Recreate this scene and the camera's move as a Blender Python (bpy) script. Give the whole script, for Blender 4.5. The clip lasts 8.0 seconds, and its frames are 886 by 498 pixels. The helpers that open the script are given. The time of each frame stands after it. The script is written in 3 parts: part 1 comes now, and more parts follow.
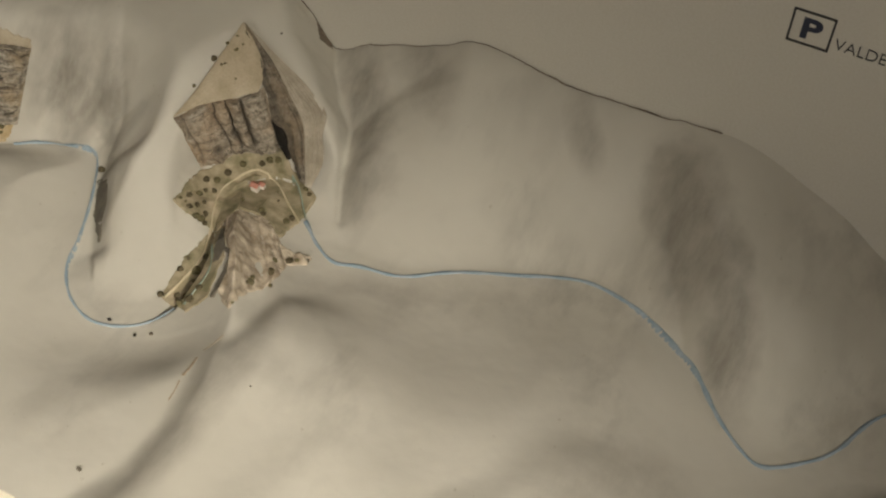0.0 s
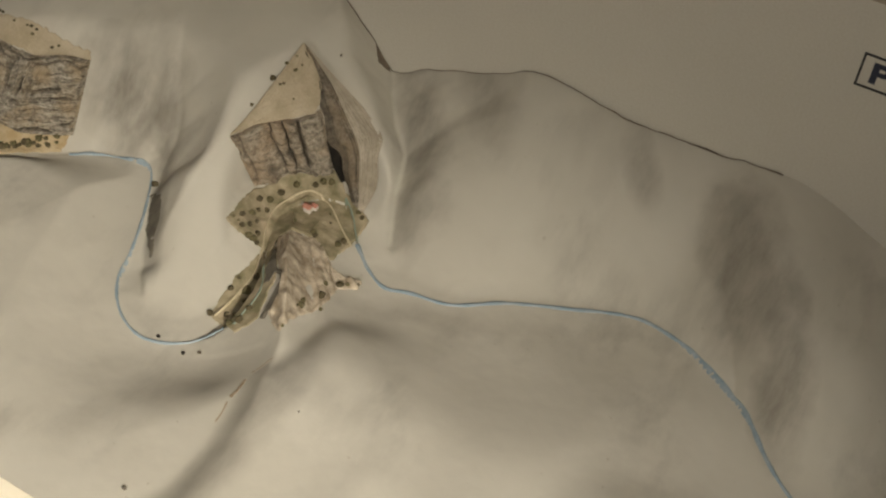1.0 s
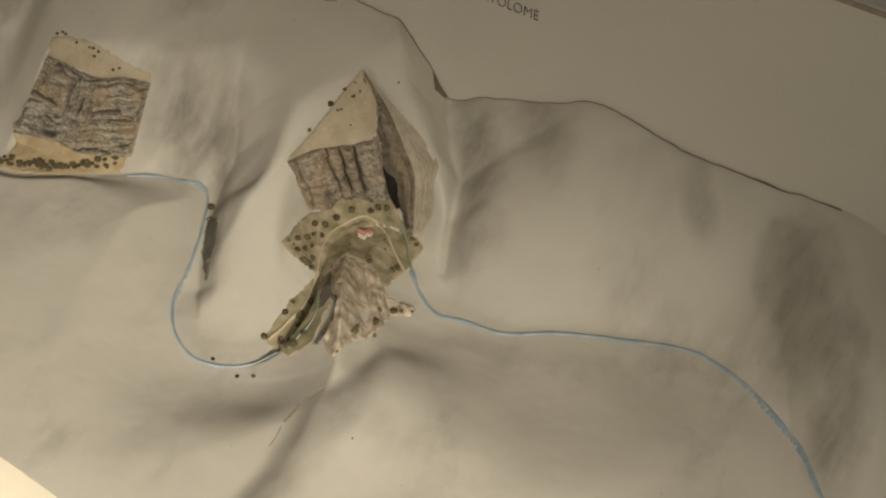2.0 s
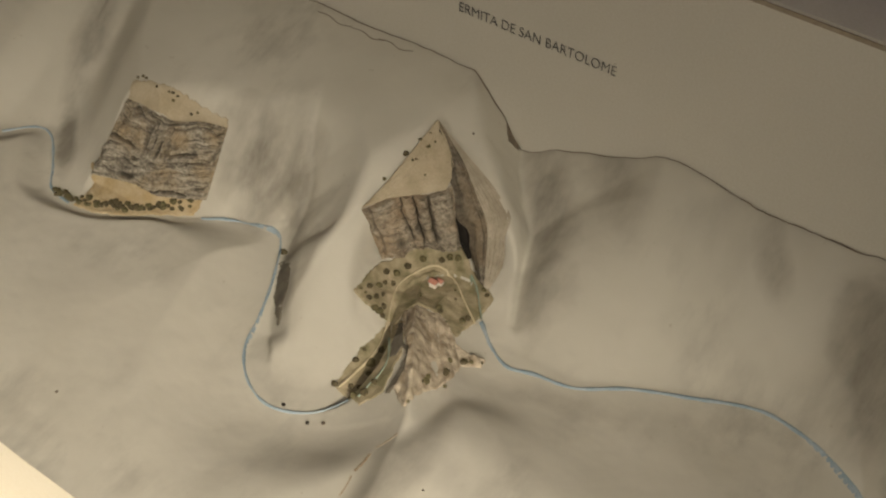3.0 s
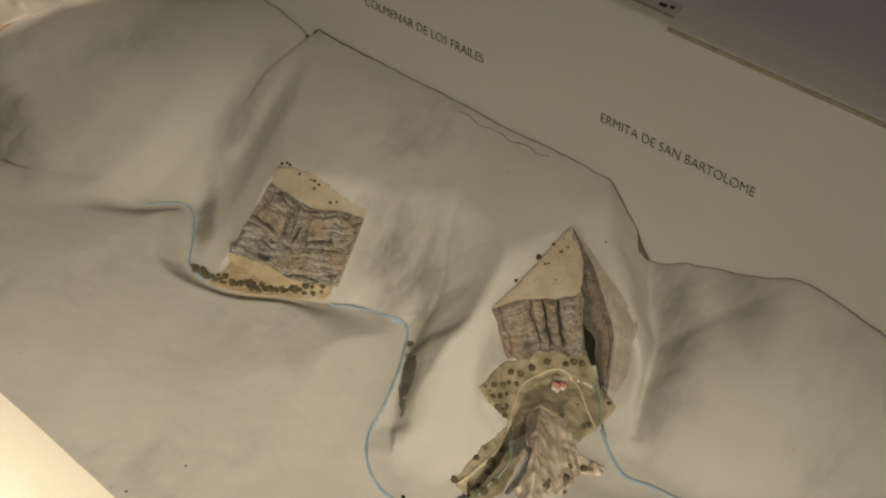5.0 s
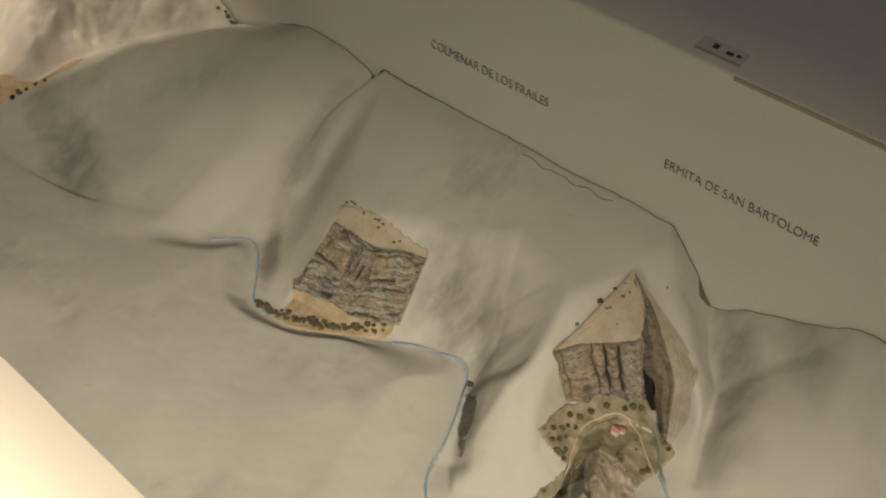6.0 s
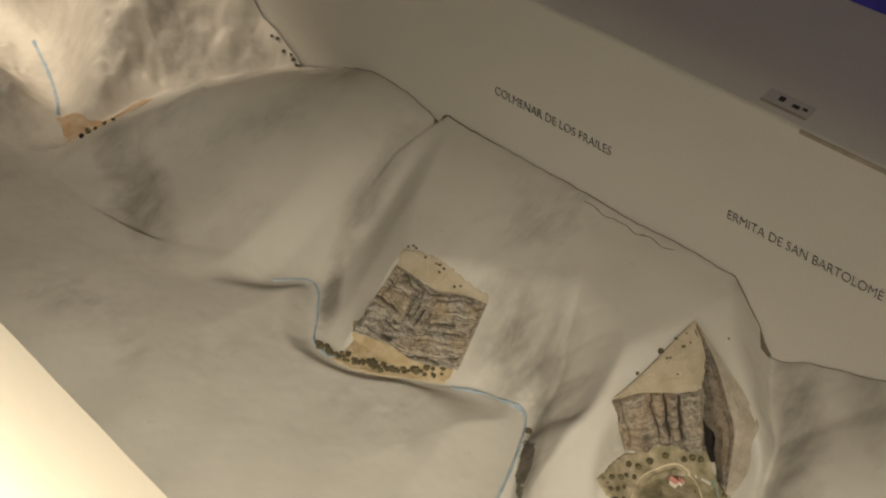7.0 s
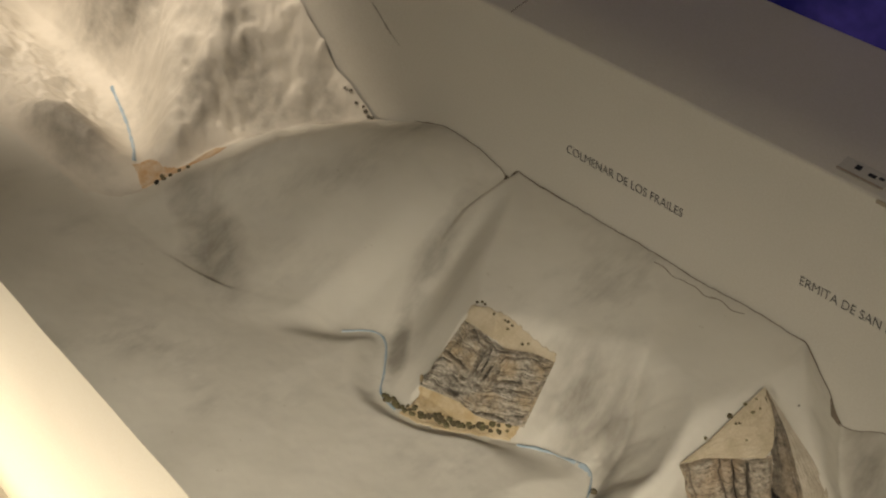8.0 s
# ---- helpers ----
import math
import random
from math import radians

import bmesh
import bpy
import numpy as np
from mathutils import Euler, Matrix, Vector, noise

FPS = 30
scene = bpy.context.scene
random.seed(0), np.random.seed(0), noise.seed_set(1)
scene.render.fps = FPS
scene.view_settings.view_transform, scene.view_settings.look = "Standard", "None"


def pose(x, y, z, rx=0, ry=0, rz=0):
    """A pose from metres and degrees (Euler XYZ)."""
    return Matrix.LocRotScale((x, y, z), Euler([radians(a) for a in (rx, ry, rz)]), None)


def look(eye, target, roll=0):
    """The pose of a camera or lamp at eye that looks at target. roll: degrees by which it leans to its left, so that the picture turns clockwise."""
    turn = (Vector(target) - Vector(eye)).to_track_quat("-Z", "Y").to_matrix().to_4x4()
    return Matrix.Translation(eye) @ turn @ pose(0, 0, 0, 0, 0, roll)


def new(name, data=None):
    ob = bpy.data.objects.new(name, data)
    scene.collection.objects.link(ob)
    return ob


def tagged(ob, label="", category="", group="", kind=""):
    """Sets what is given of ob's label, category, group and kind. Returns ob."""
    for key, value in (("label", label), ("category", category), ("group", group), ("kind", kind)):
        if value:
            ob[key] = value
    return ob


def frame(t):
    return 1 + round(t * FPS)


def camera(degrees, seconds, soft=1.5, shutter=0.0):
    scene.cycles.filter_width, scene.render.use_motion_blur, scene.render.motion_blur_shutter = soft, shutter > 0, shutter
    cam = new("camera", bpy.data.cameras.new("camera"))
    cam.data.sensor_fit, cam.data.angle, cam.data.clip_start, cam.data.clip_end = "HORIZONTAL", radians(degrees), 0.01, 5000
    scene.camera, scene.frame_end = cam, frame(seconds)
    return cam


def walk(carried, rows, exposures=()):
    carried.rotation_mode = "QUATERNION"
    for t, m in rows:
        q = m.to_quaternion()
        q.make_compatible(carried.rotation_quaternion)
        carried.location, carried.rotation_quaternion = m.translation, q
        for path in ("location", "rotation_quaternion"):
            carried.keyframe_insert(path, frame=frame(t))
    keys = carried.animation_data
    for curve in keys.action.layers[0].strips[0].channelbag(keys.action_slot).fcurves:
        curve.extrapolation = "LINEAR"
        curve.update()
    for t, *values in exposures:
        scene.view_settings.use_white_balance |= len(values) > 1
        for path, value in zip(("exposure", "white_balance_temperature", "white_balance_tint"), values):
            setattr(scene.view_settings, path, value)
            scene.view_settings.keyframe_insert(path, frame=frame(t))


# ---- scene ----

# ---------------------------------------------------------------- camera
cam = camera(38.3, 8.0, soft=2.2)
ROWS = [
    (0.0, 0.6973, -0.9866, 1.5941, 39.772, -1.609, 26.555),
    (0.5, 0.6815, -0.9828, 1.5930, 40.058, -1.787, 28.057),
    (1.0, 0.6654, -0.9796, 1.5985, 40.161, -2.184, 29.264),
    (1.5, 0.6571, -0.9805, 1.6020, 40.370, -2.014, 30.195),
    (3.0, 0.6161, -0.9929, 1.6157, 42.618, -1.215, 33.699),
    (3.5, 0.6032, -0.9995, 1.6240, 43.373, -1.338, 35.197),
    (4.0, 0.5908, -1.0085, 1.6346, 44.181, -1.662, 36.847),
    (4.5, 0.5812, -1.0166, 1.6401, 45.245, -1.710, 38.165),
    (6.0, 0.5607, -1.0366, 1.6658, 47.377, -0.923, 41.725),
    (6.5, 0.5565, -1.0377, 1.6742, 48.138, -0.653, 43.050),
    (7.0, 0.5491, -1.0468, 1.6792, 49.001, -0.325, 44.106),
    (7.5, 0.5408, -1.0515, 1.6858, 49.802, 0.032, 45.332),
    (8.0, 0.5303, -1.0571, 1.7009, 50.771, 0.047, 46.914),
]
walk(cam, [(t, pose(*r)) for t, *r in ROWS], exposures=[(0.0, -0.07, 6380, 10), (3.0, -0.1, 6760, 10), (6.0, -0.04, 6680, 10), (8.0, 0.02, 6680, 10)])

# ---------------------------------------------------------------- light
world = bpy.data.worlds.new("room_air")
scene.world = world
world.use_nodes = True
world.node_tree.nodes["Background"].inputs[0].default_value = (0.9, 0.85, 0.75, 1)
world.node_tree.nodes["Background"].inputs[1].default_value = 0.03


def lamp(name, kind, energy, colour, m, **values):
    d = bpy.data.lights.new(name, kind)
    d.energy, d.color = energy, colour
    for key, value in values.items():
        setattr(d, key, value)
    ob = new(name, d)
    ob.matrix_world = m
    return ob


WARM = (1.0, 0.86, 0.66)
lamp("ceiling_spot_key", "SPOT", 940, (1.0, 0.9, 0.72), look((2.3, -2.3, 3.05), (0.27, -0.97, 0.5)), spot_size=radians(32), spot_blend=1.0, shadow_soft_size=0.2)
lamp("ceiling_spot_left", "SPOT", 320, (1.0, 0.86, 0.69), look((-1.95, -0.75, 2.95), (-1.36, 0.0, 0.78)), spot_size=radians(27), spot_blend=0.85, shadow_soft_size=0.1)
# added lamp without a known source, brightens the cream front panel
lamp("plinth_wash_light", "AREA", 14, WARM, look((-0.5, -0.85, -0.15), (-0.5, -0.6, 0.3)), shape="RECTANGLE", size=3.0, size_y=0.05)
# added fill below the ceiling, lifts the wall against the terrain
lamp("ceiling_spot_right", "SPOT", 60, (1.0, 0.92, 0.8), look((0.9, -2.6, 2.2), (0.2, -0.1, 0.7)), spot_size=radians(62), spot_blend=1.0, shadow_soft_size=0.4)


# ---------------------------------------------------------------- materials
def material(name, rough=0.7):
    m = bpy.data.materials.new(name)
    m.use_nodes = True
    n = m.node_tree.nodes
    b = n["Principled BSDF"]
    b.inputs["Roughness"].default_value = rough
    return m, n, m.node_tree.links, b


def coords(n, l, scale=(1, 1, 1)):
    g = n.new("ShaderNodeNewGeometry")
    v = n.new("ShaderNodeMapping")
    v.inputs["Scale"].default_value = scale
    l.new(g.outputs["Position"], v.inputs["Vector"])
    return v.outputs[0]


def noise_of(n, l, vec, scale, detail=4, rough=0.55):
    t = n.new("ShaderNodeTexNoise")
    t.inputs["Scale"].default_value, t.inputs["Detail"].default_value, t.inputs["Roughness"].default_value = scale, detail, rough
    l.new(vec, t.inputs["Vector"])
    return t.outputs["Fac"]


def ramp(n, l, fac, *stops):
    r = n.new("ShaderNodeValToRGB")
    e = r.color_ramp.elements
    while len(e) < len(stops):
        e.new(0.5)
    for el, (p, c) in zip(e, stops):
        el.position, el.color = p, (*c, 1)
    l.new(fac, r.inputs[0])
    return r.outputs[0]


def mix(n, l, fac, a, b, how="MIX"):
    x = n.new("ShaderNodeMix")
    x.data_type, x.blend_type = "RGBA", how
    for sock, val in ((x.inputs[0], fac), (x.inputs[6], a), (x.inputs[7], b)):
        if isinstance(val, (int, float)):
            sock.default_value = val
        elif isinstance(val, tuple):
            sock.default_value = (*val, 1)
        else:
            l.new(val, sock)
    return x.outputs[2]


def math_of(n, l, op, a, b=0.0, clamp=False):
    x = n.new("ShaderNodeMath")
    x.operation, x.use_clamp = op, clamp
    for sock, val in zip(x.inputs, (a, b)):
        if isinstance(val, (int, float)):
            sock.default_value = val
        else:
            l.new(val, sock)
    return x.outputs[0]


def bump(n, l, b, height, strength, dist):
    k = n.new("ShaderNodeBump")
    k.inputs["Strength"].default_value, k.inputs["Distance"].default_value = strength, dist
    l.new(height, k.inputs["Height"])
    l.new(k.outputs[0], b.inputs["Normal"])


def mottled(name, c1, c2, scale, rough=0.75, fine=8.0, bumps=0.3, dist=0.0006):
    m, n, l, b = material(name, rough)
    v = coords(n, l)
    f = noise_of(n, l, v, scale)
    g = noise_of(n, l, v, scale * fine, 3)
    c = ramp(n, l, f, (0.35, c1), (0.68, c2))
    c = mix(n, l, 0.25, c, ramp(n, l, g, (0.3, (0.35, 0.35, 0.35)), (0.7, (0.65, 0.65, 0.65))), "OVERLAY")
    l.new(c, b.inputs["Base Color"])
    bump(n, l, b, g, bumps, dist)
    return m


# grey washes, and ovals that paint shade into gullies, flanks and the scarp
WASHES_AND_SHADE = [  # middle x, y, turn, half length, half width, strength
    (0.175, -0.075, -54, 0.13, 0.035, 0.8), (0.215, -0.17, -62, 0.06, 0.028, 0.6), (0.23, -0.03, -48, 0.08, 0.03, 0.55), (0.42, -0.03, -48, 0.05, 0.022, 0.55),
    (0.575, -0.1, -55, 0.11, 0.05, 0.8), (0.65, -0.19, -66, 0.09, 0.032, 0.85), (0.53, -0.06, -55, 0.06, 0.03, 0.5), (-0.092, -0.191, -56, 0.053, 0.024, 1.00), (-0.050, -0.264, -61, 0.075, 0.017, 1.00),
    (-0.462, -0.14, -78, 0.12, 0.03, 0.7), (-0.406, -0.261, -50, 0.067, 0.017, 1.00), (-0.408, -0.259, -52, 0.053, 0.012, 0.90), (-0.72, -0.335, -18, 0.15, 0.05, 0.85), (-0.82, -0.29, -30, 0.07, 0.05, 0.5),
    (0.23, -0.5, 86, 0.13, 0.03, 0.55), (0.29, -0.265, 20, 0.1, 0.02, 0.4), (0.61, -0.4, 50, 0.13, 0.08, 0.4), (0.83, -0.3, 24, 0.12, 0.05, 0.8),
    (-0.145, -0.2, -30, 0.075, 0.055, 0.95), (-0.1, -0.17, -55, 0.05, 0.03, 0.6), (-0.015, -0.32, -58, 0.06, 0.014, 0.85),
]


def plaster(name="plaster", pale=(0.66, 0.635, 0.57), deep=(0.57, 0.545, 0.48), washes_and_shade=(), tooth=0.0015, run=(34, 16, 5)):
    """Pale plaster with cloudy tone, streaks of thin grey wash and a fine tooth."""
    m, n, l, b = material(name, 0.7)
    v = coords(n, l)
    c = ramp(n, l, noise_of(n, l, v, 5, 5), (0.3, deep), (0.7, pale))
    streak = noise_of(n, l, coords(n, l, run), 1.0, 4, 0.6)
    area = noise_of(n, l, v, 6.5, 2)
    wash = math_of(n, l, "MULTIPLY", ramp(n, l, streak, (0.42, (0, 0, 0)), (0.7, (1, 1, 1))), ramp(n, l, area, (0.5, (0, 0, 0)), (0.66, (0.55, 0.55, 0.55))))
    c = mix(n, l, wash, c, (0.34, 0.325, 0.29))
    # brushed grey washes and painted-in shade of gullies and flanks, each an oval of its own with ragged bristle marks
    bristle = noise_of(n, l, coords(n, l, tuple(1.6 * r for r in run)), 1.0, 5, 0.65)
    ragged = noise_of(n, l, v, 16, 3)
    for cx, cy, turn, long, wide, strength in washes_and_shade:
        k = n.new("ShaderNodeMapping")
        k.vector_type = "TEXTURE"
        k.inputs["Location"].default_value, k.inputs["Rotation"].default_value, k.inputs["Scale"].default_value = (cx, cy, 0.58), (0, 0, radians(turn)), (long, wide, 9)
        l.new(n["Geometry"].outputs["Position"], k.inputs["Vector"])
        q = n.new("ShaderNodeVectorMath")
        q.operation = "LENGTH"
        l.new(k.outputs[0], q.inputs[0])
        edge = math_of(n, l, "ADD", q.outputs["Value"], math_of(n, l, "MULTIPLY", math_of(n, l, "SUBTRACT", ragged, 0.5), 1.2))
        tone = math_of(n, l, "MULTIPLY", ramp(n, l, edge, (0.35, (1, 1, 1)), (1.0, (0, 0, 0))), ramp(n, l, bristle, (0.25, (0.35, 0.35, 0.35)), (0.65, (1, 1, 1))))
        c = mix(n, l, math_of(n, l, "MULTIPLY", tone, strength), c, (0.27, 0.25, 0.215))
    spots = ramp(n, l, noise_of(n, l, v, 90, 2), (0.72, (0, 0, 0)), (0.8, (0.5, 0.5, 0.5)))
    c = mix(n, l, spots, c, (0.42, 0.38, 0.31))
    l.new(c, b.inputs["Base Color"])
    bump(n, l, b, noise_of(n, l, v, 60, 5), 0.25, tooth)
    return m


PLASTER = plaster(washes_and_shade=WASHES_AND_SHADE)
# these ovals mix grey wash with shade painted on the module's steep faces
ROUGH_PLASTER = plaster("rough_plaster", (0.69, 0.64, 0.56), (0.56, 0.52, 0.45), [
    (-0.9, -0.11, -20, 0.12, 0.05, 0.75), (-0.83, -0.05, -30, 0.07, 0.04, 0.7), (-1.25, -0.13, 10, 0.12, 0.06, 0.8),
    (-1.06, -0.36, 0, 0.13, 0.05, 0.8), (-1.0, -0.17, -30, 0.08, 0.03, 0.6), (-0.95, -0.2, -60, 0.06, 0.025, 0.5), (-1.4, -0.12, 0, 0.12, 0.06, 0.5), (-0.9, -0.36, 20, 0.07, 0.04, 0.45)], 0.005, (22, 28, 30))
WALL = mottled("wall_paint", (0.65, 0.625, 0.56), (0.69, 0.66, 0.595), 3, 0.6, 120, 0.1, 0.0002)
LEDGE = mottled("ledge_paint", (0.5, 0.49, 0.45), (0.54, 0.525, 0.48), 4, 0.6, 100, 0.1, 0.0002)
PANEL = mottled("front_paint", (0.72, 0.67, 0.54), (0.76, 0.71, 0.58), 3, 0.55, 100, 0.1, 0.0002)
FLOOR = mottled("floor_stone", (0.6, 0.55, 0.45), (0.68, 0.62, 0.52), 4, 0.5)
RIVER = mottled("river_paint", (0.27, 0.36, 0.44), (0.4, 0.47, 0.53), 60, 0.8, 8, 0.2, 0.0003)
DARK = mottled("crack_brown", (0.13, 0.105, 0.08), (0.27, 0.22, 0.17), 80, 0.9)
INK = mottled("dark_ink", (0.02, 0.02, 0.022), (0.03, 0.03, 0.032), 50, 0.5)
NAVY = mottled("navy_ink", (0.012, 0.018, 0.045), (0.016, 0.022, 0.055), 50, 0.5)
BLUE = mottled("blue_print", (0.008, 0.008, 0.2), (0.1, 0.08, 0.55), 9, 0.4)
def layered(name, pale, dark, tint, pitch, warp):
    """Banded rock: thin layers that follow the height, with warm stains and shade painted into recesses."""
    m, n, l, b = material(name, 0.85)
    v = coords(n, l)
    g = n.new("ShaderNodeSeparateXYZ")
    l.new(v, g.inputs[0])
    w = noise_of(n, l, v, 35, 4)
    z = math_of(n, l, "ADD", math_of(n, l, "MULTIPLY", g.outputs[2], pitch), math_of(n, l, "MULTIPLY", w, warp))
    band = math_of(n, l, "SINE", z)
    fine = noise_of(n, l, v, 260, 4, 0.65)
    f = math_of(n, l, "ADD", math_of(n, l, "MULTIPLY", band, 0.07), fine)
    c = ramp(n, l, f, (0.25, dark), (0.5, tuple((p + d) / 2 for p, d in zip(pale, dark))), (0.78, pale))
    c = mix(n, l, ramp(n, l, noise_of(n, l, v, 22, 3), (0.45, (0, 0, 0)), (0.65, (0.75, 0.75, 0.75))), c, tint, "MIX")
    c = mix(n, l, ramp(n, l, noise_of(n, l, v, 110, 4, 0.6), (0.52, (0, 0, 0)), (0.66, (0.45, 0.45, 0.45))), c, dark)
    # shade put into the colour where the relief has gaps and hollows
    recess_shade = n.new("ShaderNodeAttribute")
    recess_shade.attribute_name = "recess_shade"
    c = mix(n, l, math_of(n, l, "MULTIPLY", recess_shade.outputs["Fac"], 0.93), c, tuple(0.7 * d for d in dark))
    l.new(c, b.inputs["Base Color"])
    bump(n, l, b, f, 0.5, 0.0015)
    return m


ROCK_LAYERS = layered("rock_layers", (0.62, 0.57, 0.485), (0.06, 0.05, 0.038), (0.36, 0.275, 0.17), 700, 9)
ROCK_CRAGS = layered("rock_crags", (0.56, 0.5, 0.41), (0.1, 0.082, 0.06), (0.42, 0.32, 0.22), 500, 12)
ROCK_GREY = layered("rock_grey", (0.4, 0.35, 0.28), (0.06, 0.05, 0.038), (0.27, 0.21, 0.14), 450, 8)
ROCK_SLOPE = mottled("rock_slope", (0.37, 0.325, 0.255), (0.52, 0.47, 0.39), 48, 0.85, 7, 0.5, 0.001)
STRIP = mottled("edge_brown", (0.34, 0.28, 0.21), (0.42, 0.36, 0.28), 20, 0.6)
OCHRE = mottled("ochre_sand", (0.46, 0.35, 0.2), (0.57, 0.48, 0.33), 50, 0.9, 10, 0.5)
BUFF = mottled("buff_sand", (0.44, 0.37, 0.26), (0.56, 0.49, 0.37), 40, 0.9, 12, 0.5)
ORANGE = mottled("orange_earth", (0.5, 0.32, 0.17), (0.6, 0.5, 0.38), 60, 0.9, 10, 0.5)
# near-black for the cave's painted-in shade and for small dark dots
SHADE_DOT_BROWN = mottled("shade_dot_brown", (0.012, 0.01, 0.008), (0.03, 0.025, 0.02), 60, 0.95)
# grey for shade painted under the dome and spur, and for flecks
SHADE_FLECK_GREY = mottled("shade_fleck_grey", (0.12, 0.105, 0.085), (0.2, 0.18, 0.145), 60, 0.95)
MEADOW = mottled("meadow", (0.22, 0.2, 0.115), (0.5, 0.42, 0.3), 45, 0.9, 10, 0.5)
FAN = mottled("fan_rock", (0.36, 0.29, 0.21), (0.7, 0.62, 0.5), 75, 0.85, 10, 0.5)
ROAD = mottled("road_paint", (0.55, 0.48, 0.32), (0.66, 0.58, 0.42), 80, 0.8)
TEAL = mottled("teal_paint", (0.25, 0.33, 0.26), (0.36, 0.42, 0.36), 120, 0.7)
LIME = mottled("lime_wash", (0.72, 0.66, 0.6), (0.8, 0.74, 0.68), 200, 0.8)
TILES = mottled("roof_red", (0.5, 0.2, 0.15), (0.62, 0.32, 0.25), 300, 0.8)
LEAF_DARK = mottled("leaf_dark", (0.075, 0.062, 0.034), (0.14, 0.115, 0.065), 300, 0.9)
LEAF_OLIVE = mottled("leaf_olive", (0.1, 0.088, 0.045), (0.19, 0.165, 0.085), 300, 0.9)


# ---------------------------------------------------------------- building helpers
def link(name, me, mat, parent=None, label=""):
    ob = new(name, me)
    if mat and not me.materials:
        me.materials.append(mat)
    ob.parent = parent
    return tagged(ob, label)


def part(name, bm, mat, parent=None, label="", smooth=False):
    me = bpy.data.meshes.new(name)
    bm.to_mesh(me)
    bm.free()
    for p in me.polygons:
        p.use_smooth = smooth
    return link(name, me, mat, parent, label)


def box(x0, x1, y0, y1, z0, z1, bevel=0.0):
    bm = bmesh.new()
    bmesh.ops.create_cube(bm, size=1)
    for v in bm.verts:
        v.co = Vector(((x0 + x1) / 2 + v.co.x * (x1 - x0), (y0 + y1) / 2 + v.co.y * (y1 - y0), (z0 + z1) / 2 + v.co.z * (z1 - z0)))
    if bevel:
        bmesh.ops.bevel(bm, geom=bm.edges, offset=bevel, segments=2, affect="EDGES")
    return bm


def grid_mesh(name, X, Y, Z, smooth=True):
    """A mesh over a grid of places, rows by columns."""
    r, c = X.shape
    me = bpy.data.meshes.new(name)
    i = np.arange(r * c).reshape(r, c)
    quads = np.stack([i[:-1, :-1], i[:-1, 1:], i[1:, 1:], i[1:, :-1]], -1).reshape(-1, 4)
    me.from_pydata(np.stack([X, Y, Z], -1).reshape(-1, 3).tolist(), [], quads.tolist())
    me.polygons.foreach_set("use_smooth", [smooth] * len(me.polygons))
    return me


def empty(name, label, category, group="", kind="", at=(0, 0, 0)):
    ob = new(name)
    ob.location = at
    return tagged(ob, label, category, group, kind)


# ---------------------------------------------------------------- the relief's shape
VALLEY = 0.528
RIVER_LINE = [(-2.3, -0.1), (-1.6, -0.16), (-1.217, -0.199), (-1.118, -0.233), (-1.025, -0.276), (-0.959, -0.312), (-0.86, -0.396), (-0.72, -0.386), (-0.617, -0.362),
              (-0.55, -0.328), (-0.484, -0.296), (-0.455, -0.266), (-0.427, -0.268), (-0.388, -0.304), (-0.36, -0.334), (-0.325, -0.34), (-0.26, -0.322),
              (-0.181, -0.269), (-0.143, -0.249), (-0.11, -0.24), (-0.083, -0.244), (-0.052, -0.296), (-0.029, -0.35), (-0.016, -0.388), (0.009, -0.417),
              (0.041, -0.433), (0.068, -0.432), (0.098, -0.414), (0.121, -0.387)]
RIVER_LOOP = [(0.121, -0.387), (0.127, -0.36), (0.127, -0.335), (0.12, -0.31), (0.105, -0.285), (0.092, -0.261), (0.083, -0.239), (0.083, -0.214), (0.093, -0.194),
              (0.11, -0.178), (0.136, -0.174), (0.158, -0.194), (0.175, -0.214)]
RIVER_EAST = [(0.175, -0.214), (0.202, -0.236), (0.231, -0.25), (0.261, -0.243), (0.305, -0.235), (0.351, -0.204), (0.405, -0.178), (0.461, -0.155), (0.498, -0.149),
              (0.54, -0.158), (0.578, -0.176), (0.622, -0.204), (0.664, -0.247), (0.695, -0.271), (0.72, -0.279), (0.753, -0.257), (0.779, -0.229), (0.812, -0.166),
              (0.9, -0.1), (1.3, -0.08)]


def spline(points, step=0.004):
    """A smooth line through points, in even steps."""
    p = np.array(points, float)
    q = np.vstack([2 * p[0] - p[1], p, 2 * p[-1] - p[-2]])
    out = []
    for a, b, c, d in zip(q, q[1:], q[2:], q[3:]):
        k = max(2, int(np.linalg.norm(c[:2] - b[:2]) / step))
        t = np.linspace(0, 1, k, endpoint=False)[:, None]
        out.append(0.5 * (2 * b + (c - a) * t + (2 * a - 5 * b + 4 * c - d) * t**2 + (3 * b - a - 3 * c + d) * t**3))
    return np.vstack([*out, p[-1:]])


RIVER_ALL = spline(RIVER_LINE + RIVER_LOOP[1:] + RIVER_EAST[1:], 0.02)


def from_line(x, y, line):
    """How far places lie from a line, what the line's further columns are there, and on which side (left: plus)."""
    p = np.array(line, float)
    best, side, rest = np.full(x.shape, 9.0), np.zeros(x.shape), [np.zeros(x.shape) for _ in range(p.shape[1] - 2)]
    for a, b in zip(p, p[1:]):
        d = b[:2] - a[:2]
        t = np.clip(((x - a[0]) * d[0] + (y - a[1]) * d[1]) / (d @ d), 0, 1)
        far = np.hypot(x - a[0] - t * d[0], y - a[1] - t * d[1])
        near = far < best
        best = np.where(near, far, best)
        side = np.where(near, np.sign(d[0] * (y - a[1]) - d[1] * (x - a[0])), side)
